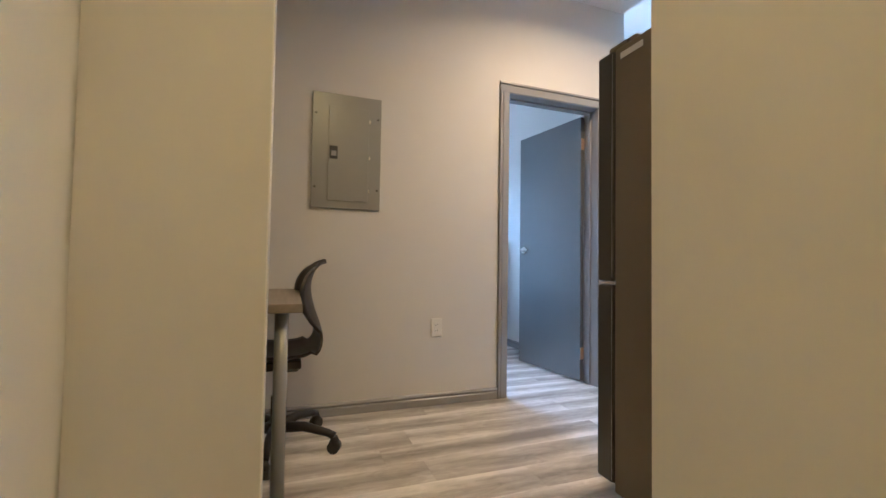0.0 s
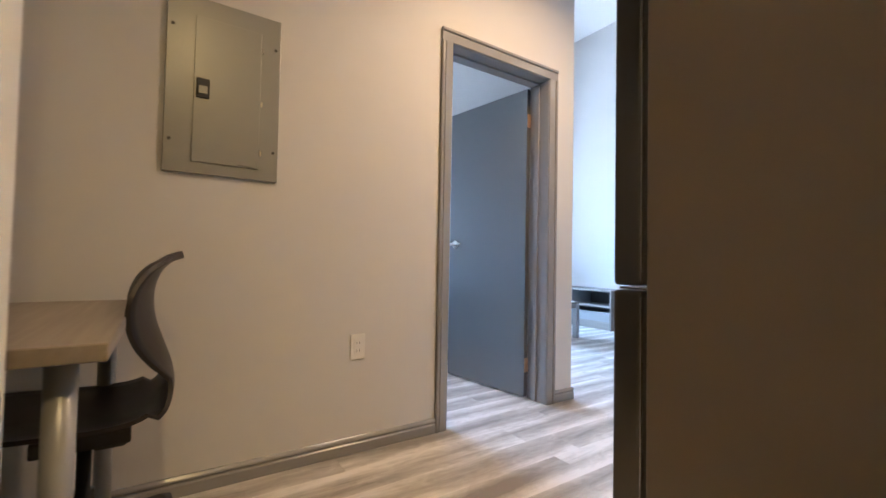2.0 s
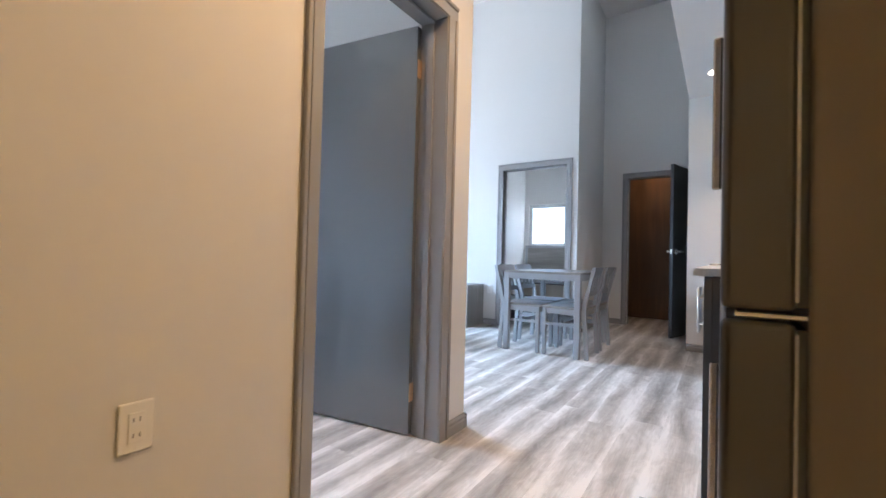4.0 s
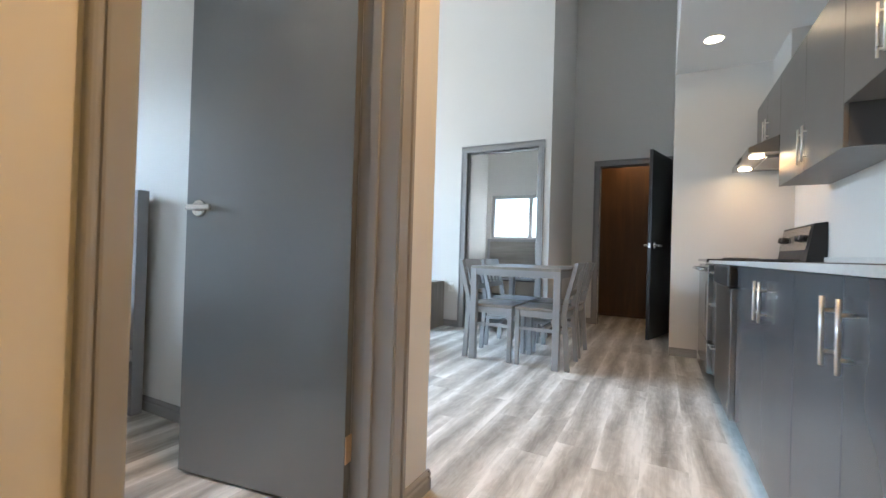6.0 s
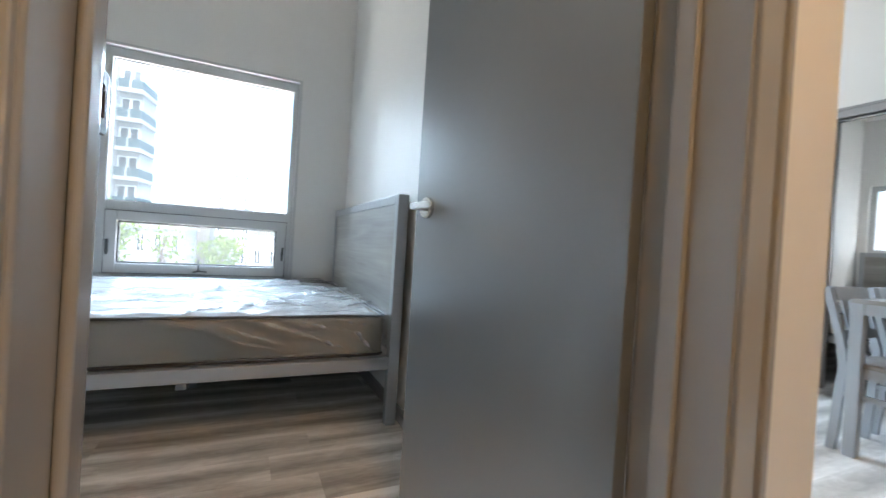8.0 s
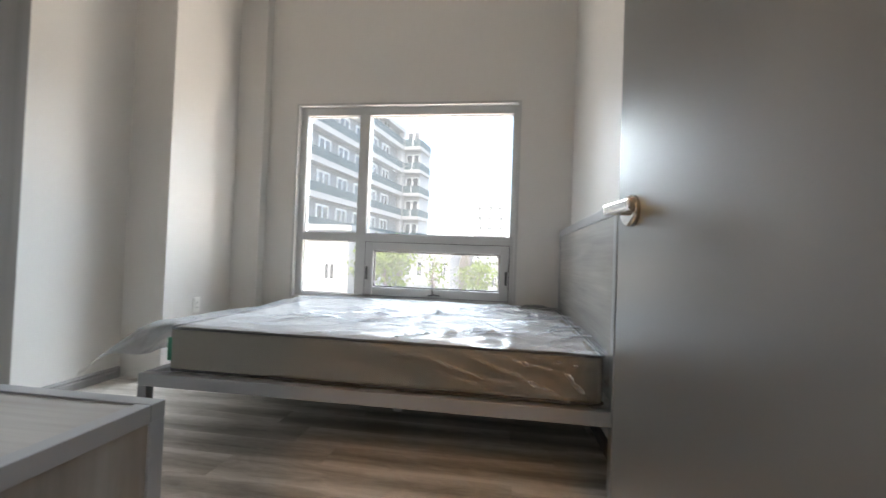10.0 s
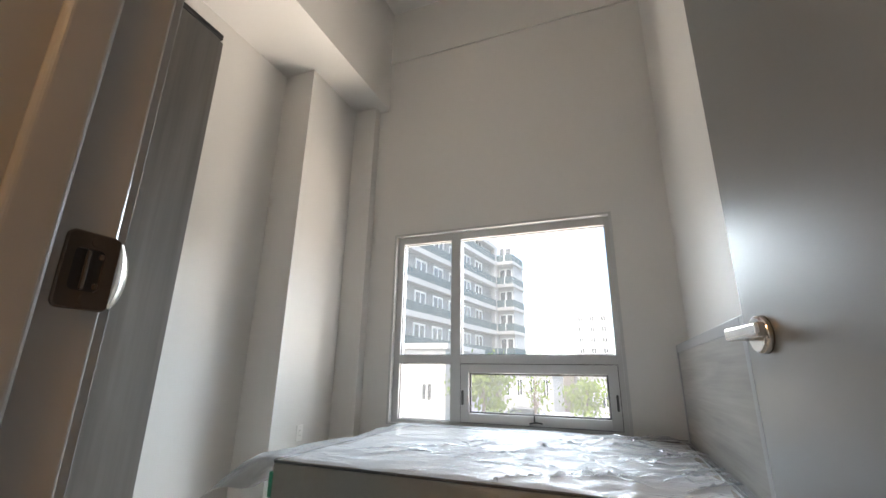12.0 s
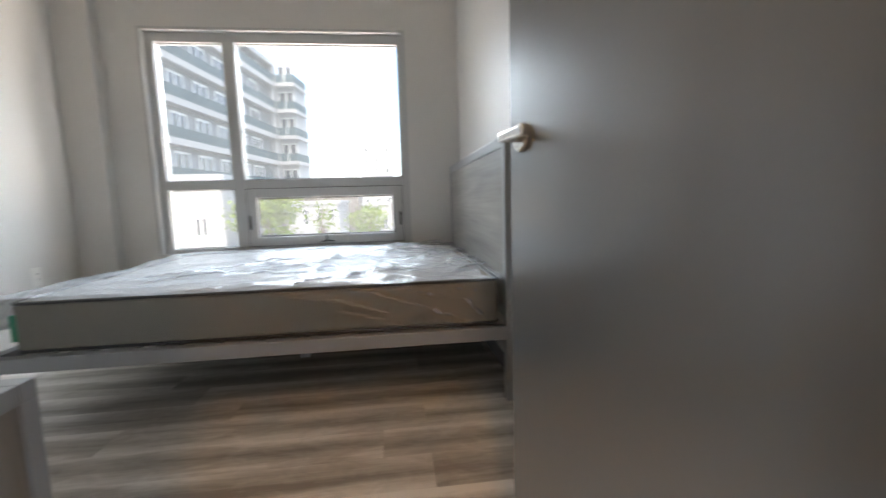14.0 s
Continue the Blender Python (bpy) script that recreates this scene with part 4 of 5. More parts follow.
# ---- panel wall ----
def breaker_panel():
    p = thing("breaker_panel", "olive-grey enamelled electric breaker panel set in the wall", "electric panel", pose(-1.23, 0, 1.197))
    w, h = 0.4, 0.677
    part("cover", B(0, -0.012, 0, w, 0, h, bev=0.003), PANEL, p)
    d = part("door", B(0.092, -0.0165, 0.045, w - 0.075, -0.012, h - 0.075, bev=0.0015), PANEL, p)
    part("latch", B(0.1, -0.021, 0.29, 0.145, -0.0165, 0.365, bev=0.002), GASKET, d, "dark latch plate")
    part("latch_slide", B(0.108, -0.025, 0.305, 0.137, -0.021, 0.335, bev=0.001), PANEL, d)
    for z in (0.1, 0.3, 0.52):
        part("hinge_tab", B(w - 0.073, -0.016, z, w - 0.066, -0.012, z + 0.022), CHROME, p)
    for x, z in ((0.02, 0.55), (w - 0.02, 0.55), (0.02, 0.12), (w - 0.02, 0.12)):
        part("screw", T([(x, -0.011, z), (x, -0.015, z)], 0.006, 10), GASKET, p)
    part("stamp", B(0.25, -0.0172, 0.05, 0.3, -0.0164, 0.052), GASKET, d)
    return p


breaker_panel()


def desk():
    d = thing("desk", "brown-grey laminate desk on round grey metal legs", "desk", pose(-2.16, -0.93, 0))
    w, l, h = 0.88, 0.86, 0.735
    part("desktop", B(0, 0, h - 0.032, w, l, h, bev=0.003), DESKWOOD, d)
    for x in (0.06, w - 0.07):
        for y in (0.075, l - 0.06):
            lg = part("leg", T([(x, y, 0.02), (x, y, h - 0.032)], 0.024, 20), SILVER, d, "grey round steel leg")
            part("foot", T([(x, y, 0), (x, y, 0.02)], 0.021, 16), BLACK, lg)
    return d


desk()


def office_chair(m):
    c = thing("office_chair", "black plastic shell office chair on castors, pushed under the desk", "chair", m)
    # shell: seat and back as one swept curve, facing -x
    path = [(-0.24, 0.44, 0.19), (-0.2, 0.452, 0.205), (-0.1, 0.446, 0.215), (0.02, 0.44, 0.215), (0.11, 0.447, 0.21), (0.165, 0.475, 0.195), (0.185, 0.52, 0.17), (0.18, 0.57, 0.158), (0.16, 0.63, 0.175), (0.14, 0.69, 0.198), (0.13, 0.75, 0.205), (0.134, 0.805, 0.185), (0.15, 0.848, 0.15), (0.175, 0.875, 0.095), (0.208, 0.889, 0.03)]
    fine = []
    for i in range(len(path) - 1):
        p0, p1, p2, p3 = (Vector(path[min(max(j, 0), len(path) - 1)]) for j in (i - 1, i, i + 1, i + 2))
        for u in (0.0, 0.25, 0.5, 0.75):
            fine.append(tuple(0.5 * (2 * p1 + (p2 - p0) * u + (2 * p0 - 5 * p1 + 4 * p2 - p3) * u * u + (3 * p1 - p0 - 3 * p2 + p3) * u ** 3)))
    path = fine + [path[-1]]
    bm = bmesh.new()
    nw = 18
    top, bot = [], []
    for i, (x, z, hw) in enumerate(path):
        a, b = path[max(i - 1, 0)], path[min(i + 1, len(path) - 1)]
        t = Vector((b[0] - a[0], b[1] - a[1])).normalized()
        nrm = Vector((-t.y, t.x))
        r1, r2 = [], []
        for k in range(nw + 1):
            s = k / nw * 2 - 1
            lift = 0.035 if z < 0.46 else 0.012
            if z > 0.56:
                lift = 0.012 + 0.045 * max(0.0, math.sin(math.pi * min(1.0, (z - 0.56) / 0.3))) ** 0.8
            dish = s * s * lift
            r1.append(bm.verts.new((x + nrm.x * dish, s * hw, z + nrm.y * dish)))
            th = 0.011
            r2.append(bm.verts.new((x + nrm.x * (dish - th), s * hw, z + nrm.y * (dish - th))))
        top.append(r1)
        bot.append(r2)
    for i in range(len(path) - 1):
        for k in range(nw):
            for g, o in ((top, 1), (bot, -1)):
                q = [g[i][k], g[i + 1][k], g[i + 1][k + 1], g[i][k + 1]]
                f = bm.faces.new(q if o > 0 else q[::-1])
                f.smooth = True
        bm.faces.new((top[i][0], bot[i][0], bot[i + 1][0], top[i + 1][0]))
        bm.faces.new((top[i][nw], top[i + 1][nw], bot[i + 1][nw], bot[i][nw]))
    for i in (0, len(path) - 1):
        for k in range(nw):
            bm.faces.new((top[i][k], top[i][k + 1], bot[i][k + 1], bot[i][k]))
    bmesh.ops.recalc_face_normals(bm, faces=bm.faces[:])
    part("shell", bm, CHAIR_BLACK, c, "moulded black seat and back")
    part("mechanism", boxes((-0.1, -0.09, 0.385, 0.1, 0.09, 0.425), (0.02, -0.05, 0.365, 0.09, 0.05, 0.39), bev=0.006), BLACK, c)
    part("gas_lift", T([(0, 0, 0.11), (0, 0, 0.25), (0, 0, 0.251), (0, 0, 0.39)], [0.026, 0.026, 0.016, 0.016], 18), BLACKMETAL, c)
    hub = part("hub", T([(0, 0, 0.075), (0, 0, 0.13)], 0.04, 20), BLACK, c)
    for i in range(5):
        a = radians(-28 + 72 * i)
        u = Vector((math.cos(a), math.sin(a), 0))
        arm = part("base_arm", T([u * 0.03 + Vector((0, 0, 0.105)), u * 0.14 + Vector((0, 0, 0.112)), u * 0.25 + Vector((0, 0, 0.09)), u * 0.285 + Vector((0, 0, 0.075))], [0.026, 0.022, 0.017, 0.018], 12), BLACK, c)
        s = Vector((-u.y, u.x, 0))
        p = u * 0.285
        cas = part("castor", T([p + s * -0.022 + Vector((0, 0, 0.028)), p + s * 0.022 + Vector((0, 0, 0.028))], 0.028, 18), BLACK, c)
        part("castor_hood", T([p + Vector((0, 0, 0.045)), p + Vector((0, 0, 0.075))], [0.026, 0.014], 14), BLACK, cas)
    return c


office_chair(pose(-1.37, -0.36, 0, 0, 0, 3))


# ---- kitchen ----
def fridge():
    f = thing("fridge", "tall black stainless fridge with freezer above", "fridge", pose(-0.15, -1.79, 0))
    w, d, h = 0.6, 0.575, 1.735
    part("cabinet", B(0, 0.02, 0.03, w, d, h, bev=0.008, seg=3), FRIDGE_SIDE, f, "dark brown-grey enamelled body")
    part("gasket", boxes((0.008, d, 0.06, w - 0.008, d + 0.012, 0.805), (0.008, d, 0.835, w - 0.008, d + 0.012, h - 0.012)), GASKET, f)
    for z0, z1 in ((0.055, 0.815), (0.827, h + 0.005)):
        dr = part("door", B(0.0, d + 0.012, z0, w, d + 0.098, z1, bev=0.012, seg=4), FRIDGE_FRONT, f)
        part("edge_strip", B(-0.001, d + 0.011, z0 + 0.015, 0.002, d + 0.015, z1 - 0.015), STEEL, dr)
        part("handle_recess", B(w - 0.03, d + 0.098, (z0 + z1) / 2 - 0.2, w - 0.012, d + 0.12, (z0 + z1) / 2 + 0.2, bev=0.006), STEEL, dr)
    part("middle_hinge", B(0.005, d + 0.0, 0.8175, 0.06, d + 0.08, 0.8245, bev=0.002), CHROME, f, "chrome hinge plate between the doors")
    part("hinge_cover", B(0.006, d - 0.06, h, 0.07, d + 0.04, h + 0.022, bev=0.006), FRIDGE_SIDE, f)
    part("top_cover", B(0.02, d - 0.09, h, w - 0.02, d - 0.01, h + 0.03, bev=0.008), FRIDGE_SIDE, f)
    part("sticker", B(-0.0008, d - 0.14, h - 0.05, 0.0005, d - 0.03, h - 0.026), WHITE, f, "small white printed sticker")
    for x in (0.05, w - 0.05):
        for y in (0.08, d - 0.04):
            part("foot", T([(x, y, 0), (x, y, 0.035)], 0.018, 12), BLACK, f)
    return f


fridge()
CF, CB = -1.08, -1.705      # fronts of the base units, their backs


def bar_handle(parent, x, z0, z1, y, vertical=True, r=0.005):
    if vertical:
        pts = [(x, y, z0), (x, y, z1)]
        posts = [((x, y - 0.03, z), (x, y, z)) for z in (z0 + 0.03, z1 - 0.03)]
    else:
        pts = [(x - (z1 - z0) / 2, y, z0), (x + (z1 - z0) / 2, y, z0)]
        posts = [((xx, y - 0.03, z0), (xx, y, z0)) for xx in (pts[0][0] + 0.02, pts[1][0] - 0.02)]
    bm = bmesh.new()
    tube(bm, pts, r, 10)
    for a, b in posts:
        tube(bm, [a, b], 0.0045, 8)
    return part("handle", bm, NICKEL, parent, "satin nickel bar handle")


def base_unit(x0, x1, doors, hand):
    """hand: heights of the handles; doors: edges along x."""
    u = thing("base_cabinet", "glossy charcoal kitchen base cabinet with steel bar handles", "cabinet", pose(0, 0, 0), "kitchen base units")
    part("body", boxes((x0, CB, 0.1, x0 + 0.018, CF - 0.02, 0.857), (x1 - 0.018, CB, 0.1, x1, CF - 0.02, 0.857), (x0 + 0.018, CB, 0.1, x1 - 0.018, CF - 0.02, 0.118)), CAB, u)
    part("toe_kick", B(x0, CF - 0.07, 0, x1, CF - 0.055, 0.1), TOEFILM, u, "plinth still under pale blue film")
    for a, b, hx in doors:
        dr = part("door", B(a + 0.0015, CF - 0.02, 0.105, b - 0.0015, CF, 0.854, bev=0.0015), CAB, u)
        bar_handle(dr, hx, hand[0], hand[1], CF + 0.022)
    return u


base_unit(0.46, 1.175, [(0.46, 0.817, 0.768), (0.817, 1.175, 0.865)], (0.66, 0.808))
base_unit(1.175, 2.14, [(1.175, 1.557, 1.513), (1.557, 2.14, 1.6)], (0.66, 0.805))


def dishwasher():
    d = thing("dishwasher", "stainless built-in dishwasher with a black control strip", "dishwasher", pose(2.15, 0, 0))
    part("tub", B(0, CB, 0.1, 0.6, CF - 0.03, 0.854), BLACKMETAL, d)
    part("front", B(0.004, CF - 0.03, 0.1, 0.596, CF + 0.025, 0.74, bev=0.008, seg=3), FRIDGE_FRONT, d, "dark stainless front")
    part("control_panel", B(0.004, CF - 0.03, 0.745, 0.596, CF + 0.04, 0.854, bev=0.01, seg=3), BLACK, d)
    part("side_edge", B(-0.002, CF - 0.03, 0.1, 0.004, CF + 0.022, 0.74), STEEL, d)
    part("toe_kick", B(0, CF - 0.07, 0, 0.6, CF - 0.055, 0.1), TOEFILM, d)
    part("badge", B(0.03, CF + 0.0252, 0.15, 0.06, CF + 0.0262, 0.175), CHROME, d)
    return d


dishwasher()


def drawer_unit():
    u = thing("drawer_cabinet", "charcoal drawer unit between dishwasher and stove", "cabinet")
    x0, x1 = 2.76, 3.22
    part("side_panel", B(x0, CB, 0.1, x0 + 0.018, CF - 0.02, 0.857), CAB, u)
    part("side_panel", B(x1 - 0.018, CB, 0.1, x1, CF - 0.02, 0.857), CAB, u)
    part("toe_kick", B(x0, CF - 0.07, 0, x1, CF - 0.055, 0.1), TOEFILM, u)
    for z0, z1 in ((0.105, 0.36), (0.363, 0.64), (0.643, 0.854)):
        dr = part("drawer", B(x0 + 0.0015, CF - 0.02, z0, x1 - 0.0015, CF, z1, bev=0.0015), CAB, u)
        bar_handle(dr, (x0 + x1) / 2, z1 - 0.06, z1 + 0.1, CF + 0.03, vertical=False)
    return u


drawer_unit()


def stove():
    s = thing("stove", "stainless electric range with a raised control back", "stove", pose(3.24, 0, 0))
    w = 0.76
    part("body", B(0, CB + 0.02, 0.05, w, CF - 0.02, 0.866), BLACKMETAL, s)
    od = part("oven_door", B(0.006, CF - 0.02, 0.3, w - 0.006, CF + 0.03, 0.845, bev=0.006), STEEL, s)
    part("oven_window", B(0.12, CF + 0.03, 0.42, w - 0.12, CF + 0.032, 0.7), OVEN, od)
    part("oven_handle", T([(0.05, CF + 0.03, 0.81), (0.05, CF + 0.075, 0.81), (w - 0.05, CF + 0.075, 0.81), (w - 0.05, CF + 0.03, 0.81)], 0.011, 12), STEEL, od)
    part("drawer", B(0.006, CF - 0.02, 0.06, w - 0.006, CF + 0.028, 0.285, bev=0.006), STEEL, s)
    part("cooktop", B(-0.004, CB + 0.06, 0.866, w + 0.004, CF + 0.04, 0.888, bev=0.006), OVEN, s)
    for x, y, r in ((0.2, -1.28, 0.1), (0.56, -1.28, 0.08), (0.2, -1.55, 0.08), (0.56, -1.55, 0.1)):
        bm = bmesh.new()
        for k in range(3):
            rr = r - 0.03 * k
            tube(bm, [(x + rr * math.cos(a), y + rr * math.sin(a), 0.895) for a in (2 * math.pi * i / 20 for i in range(21))], 0.006, 6, cap=False)
        part("burner_coil", bm, BLACK, s)
    bp = part("back_panel", profile(bmesh.new(), [(CB, 0.886), (CB + 0.11, 0.886), (CB + 0.07, 1.14), (CB, 1.15)], "x", 0, w), BLACK, s)
    part("control_face", profile(bmesh.new(), [(CB + 0.104, 0.965), (CB + 0.109, 0.965), (CB + 0.079, 1.125), (CB + 0.074, 1.125)], "x", 0.03, w - 0.03), STEEL, bp)
    for x in (0.1, 0.2, 0.56, 0.66):
        part("knob", T([(x, CB + 0.095, 1.045), (x, CB + 0.125, 1.052)], [0.024, 0.02], 16), BLACK, bp)
    part("display", B(0.3, CB + 0.094, 1.03, 0.46, CB + 0.1, 1.07), OVEN, bp)
    for x in (0.04, w - 0.04):
        part("foot", T([(x, CF - 0.08, 0), (x, CF - 0.08, 0.06)], 0.018, 10), BLACK, s)
    return s


stove()
wt = thing("worktop", "pale speckled laminate worktop over the base units", "worktop")
part("slab", boxes((0.455, CB, 0.857, 1.1, CF + 0.025, 0.877), (1.1, CB, 0.857, 1.75, -1.63, 0.877), (1.1, -1.22, 0.857, 1.75, CF + 0.025, 0.877), (1.75, CB, 0.857, 3.235, CF + 0.025, 0.877), bev=0.0), STONE, wt)
part("upstand", B(0.455, CB, 0.877, 3.235, CB + 0.02, 0.917, bev=0.003), STONE, wt)
sk = thing("sink", "stainless steel inset sink under the tap", "sink")
part("bowl", boxes((1.1, -1.63, 0.74, 1.75, -1.22, 0.745), (1.1, -1.63, 0.745, 1.104, -1.22, 0.878), (1.746, -1.63, 0.745, 1.75, -1.22, 0.878), (1.104, -1.63, 0.745, 1.746, -1.626, 0.878), (1.104, -1.224, 0.745, 1.746, -1.22, 0.878)), STEEL, sk)
part("rim", boxes((1.085, -1.645, 0.8772, 1.1, -1.205, 0.881), (1.75, -1.645, 0.8772, 1.765, -1.205, 0.881), (1.1, -1.645, 0.8772, 1.75, -1.63, 0.881), (1.1, -1.22, 0.8772, 1.75, -1.205, 0.881)), STEEL, sk)
tp = thing("tap", "chrome kitchen tap with a low curved spout", "tap", pose(1.5, -1.675, 0.877))
part("base", T([(0, 0, 0), (0, 0, 0.012), (0, 0, 0.05)], [0.03, 0.026, 0.022], 18), CHROME, tp)
part("spout", T([(0, 0, 0.04), (0.02, 0.02, 0.1), (0.08, 0.06, 0.15), (0.19, 0.11, 0.185), (0.24, 0.135, 0.18), (0.25, 0.14, 0.155)], [0.014, 0.013, 0.012, 0.012, 0.013, 0.013], 14), CHROME, tp)
part("lever", T([(0, 0, 0.05), (-0.02, -0.01, 0.09), (-0.07, -0.01, 0.12)], [0.018, 0.012, 0.007], 12), CHROME, tp)


def wall_unit(x0, x1, z0, z1, doors, hz, yfront=-1.44):
    u = thing("wall_cabinet", "grey-brown kitchen wall cabinet with steel bar handles", "cabinet", None, "kitchen wall units")
    part("body", B(x0, CB, z0, x1, yfront - 0.02, z1), CAB_UP, u)
    # charcoal on the end panel stands in for the shade that falls there
    part("side_panel", B(x0 - 0.002, CB, z0 - 0.002, x0 + 0.016, yfront - 0.019, z1 + 0.002), CAB, u, "end panel in a darker shade tone")
    for a, b, hx in doors:
        dr = part("door", B(a + 0.0015, yfront - 0.019, z0 - 0.004, b - 0.0015, yfront, z1, bev=0.0015), CAB_UP, u)
        if hx is not None:
            bar_handle(dr, hx, hz[0], hz[1], yfront + 0.022)
    return u


wall_unit(0.5, 1.28, 1.72, 2.15, [(0.5, 0.89, 0.86), (0.89, 1.28, 0.92)], (1.76, 1.9))
wall_unit(1.28, 2.1, 1.58, 2.15, [(1.28, 1.69, 1.66), (1.69, 2.1, 1.72)], (1.62, 1.82))
wall_unit(2.1, 3.22, 1.39, 2.15, [(2.1, 2.66, 2.62), (2.66, 3.22, 2.7)], (1.43, 1.63))
wall_unit(3.22, 4.0, 1.75, 2.15, [(3.22, 3.61, 3.57), (3.61, 4.0, 3.65)], (1.79, 1.95))


def hood():
    h = thing("range_hood", "stainless under-cabinet range hood with lit lamps", "range hood", pose(3.23, 0, 0))
    w = 0.76
    part("canopy", profile(bmesh.new(), [(CB, 1.63), (CB, 1.748), (-1.46, 1.748), (-1.27, 1.668), (-1.27, 1.63), (-1.275, 1.622), (-1.28, 1.63)], "x", 0, w), STEEL, h)
    part("filter", B(0.15, -1.7, 1.618, w - 0.15, -1.4, 1.629), SILVER, h)
    for x in (0.14, w - 0.14):
        part("lamp_lens", T([(x, -1.34, 1.63), (x, -1.34, 1.622)], 0.045, 18), BULB, h, "lit warm hood lamp")
    part("switch_strip", B(w / 2 - 0.1, -1.2695, 1.64, w / 2 + 0.1, -1.266, 1.66), BLACK, h)
    return h


hood()
lamp("hood_lamp", "AREA", 0.14, (1.0, 0.46, 0.14), pose(3.61, -1.34, 1.61), 0.5, 0.08)


# ---- living room ----
def dining_chair(m):
    """Grey lacquered chair facing local +y, origin under the seat's middle."""
    c = thing("dining_chair", "grey-lacquered dining chair with a slatted ladder back", "chair", m, "chairs round the dining table")
    part("seat", B(-0.2, -0.2, 0.435, 0.2, 0.2, 0.46, bev=0.01, seg=3), GREYWOOD, c, "grey woodgrain seat")
    part("seat_frame", boxes((-0.19, -0.19, 0.385, 0.19, -0.17, 0.435), (-0.19, 0.17, 0.385, 0.19, 0.19, 0.435), (-0.19, -0.17, 0.385, -0.17, 0.17, 0.435), (0.17, -0.17, 0.385, 0.19, 0.17, 0.435)), SILVER, c)
    for x in (-0.185, 0.185):
        part("leg", B(x - 0.017, 0.16, 0, x + 0.017, 0.195, 0.435, bev=0.003), SILVER, c)
        bm = profile(bmesh.new(), [(-0.235, 0), (-0.2, 0), (-0.168, 0.42), (-0.175, 0.5), (-0.255, 0.82), (-0.285, 0.82), (-0.21, 0.5), (-0.203, 0.42)], "x", x - 0.017, x + 0.017)
        part("leg", bm, SILVER, c, "bent rear leg and back post")
        part("stretcher", B(x - 0.01, -0.19, 0.28, x + 0.01, 0.17, 0.305), SILVER, c)
    part("stretcher", B(-0.17, -0.005, 0.282, 0.17, 0.015, 0.303), SILVER, c)
    part("top_rail", profile(bmesh.new(), [(-0.248, 0.755), (-0.23, 0.755), (-0.252, 0.825), (-0.275, 0.825)], "x", -0.168, 0.168), SILVER, c)
    part("back_rail", profile(bmesh.new(), [(-0.205, 0.56), (-0.188, 0.56), (-0.2, 0.605), (-0.217, 0.605)], "x", -0.168, 0.168), SILVER, c)
    for x in (-0.09, 0, 0.09):
        part("slat", profile(bmesh.new(), [(-0.209, 0.6), (-0.199, 0.6), (-0.238, 0.76), (-0.248, 0.76)], "x", x - 0.028, x + 0.028), SILVER, c)
    return c


def four_leg_table(name, m, w, l, h, leg, label):
    t = thing(name, label, "table", m)
    part("tabletop", B(0, 0, h - 0.022, w, l, h, bev=0.003), GREYWOOD, t, "grey woodgrain top")
    part("apron", boxes((leg, 0.004, h - 0.075, w - leg, 0.03, h - 0.022), (leg, l - 0.03, h - 0.075, w - leg, l - 0.004, h - 0.022), (0.004, leg, h - 0.075, 0.03, l - leg, h - 0.022), (w - 0.03, leg, h - 0.075, w - 0.004, l - leg, h - 0.022)), SILVER, t)
    for x in (0, w - leg):
        for y in (0, l - leg):
            part("leg", B(x, y, 0, x + leg, y + leg, h - 0.022, bev=0.003), SILVER, t)
    return t


four_leg_table("dining_table", pose(2.9, -0.08, 0), 1.05, 0.74, 0.775, 0.052, "grey dining table with square legs and a woodgrain top")
chair = dining_chair(pose(3.13, 0.08, 0))
for x, y, r in ((3.62, 0.08, 0), (3.13, 0.5, 180), (3.64, 0.51, 180)):
    copy_thing(chair, pose(x, y, 0, 0, 0, r))
four_leg_table("coffee_table", pose(2.36, 1.44, 0), 0.58, 1.0, 0.43, 0.055, "low grey coffee table before the television bench")


def tv_bench():
    b = thing("tv_bench", "grey-brown open television bench against the wall", "tv stand", pose(3.72, 1.55, 0))
    d, l, h = 0.43, 1.3, 0.515
    part("side_panel", B(0, 0, 0, d, 0.022, h), GREYWOOD, b)
    part("side_panel", B(0, l - 0.022, 0, d, l, h), GREYWOOD, b)
    part("top", B(-0.005, -0.004, h, d, l + 0.004, h + 0.022, bev=0.002), GREYWOOD_Y, b)
    part("shelf", B(0.005, 0.022, 0.3, d, l - 0.022, 0.32), GREYWOOD_Y, b)
    part("shelf", B(0.005, 0.022, 0.09, d, l - 0.022, 0.11), GREYWOOD_Y, b)
    part("plinth", B(0.02, 0.022, 0, 0.036, l - 0.022, 0.09), GREYWOOD_Y, b)
    part("front_panel", B(0.004, 0.022, 0.11, 0.02, l - 0.022, 0.235), SILVER, b)
    part("divider", B(0.005, l / 2 - 0.011, 0.32, d, l / 2 + 0.011, h), SILVER, b)
    part("back_panel", B(d - 0.008, 0.022, 0.09, d - 0.002, l - 0.022, h), GASKET, b)
    return b


tv_bench()

# second bedroom
bed(pose(6.9, 2.08, 0, 0, 0, 0) @ Matrix.Translation((0, -1.64, 0)), "silver-grey platform bed under the far window")
mattress(pose(6.82, 0.5, 0.34), "new mattress sealed in plastic in the second bedroom")
wrap(pose(6.82, 0.5, 0.342), spill=False)


# ---- outside ----
GZ = -3.0
structure("ground", boxes((-400, 3.6, GZ - 0.2, 400, 900, GZ)), GRASSY, "pale asphalt and lawn outside", "ground")


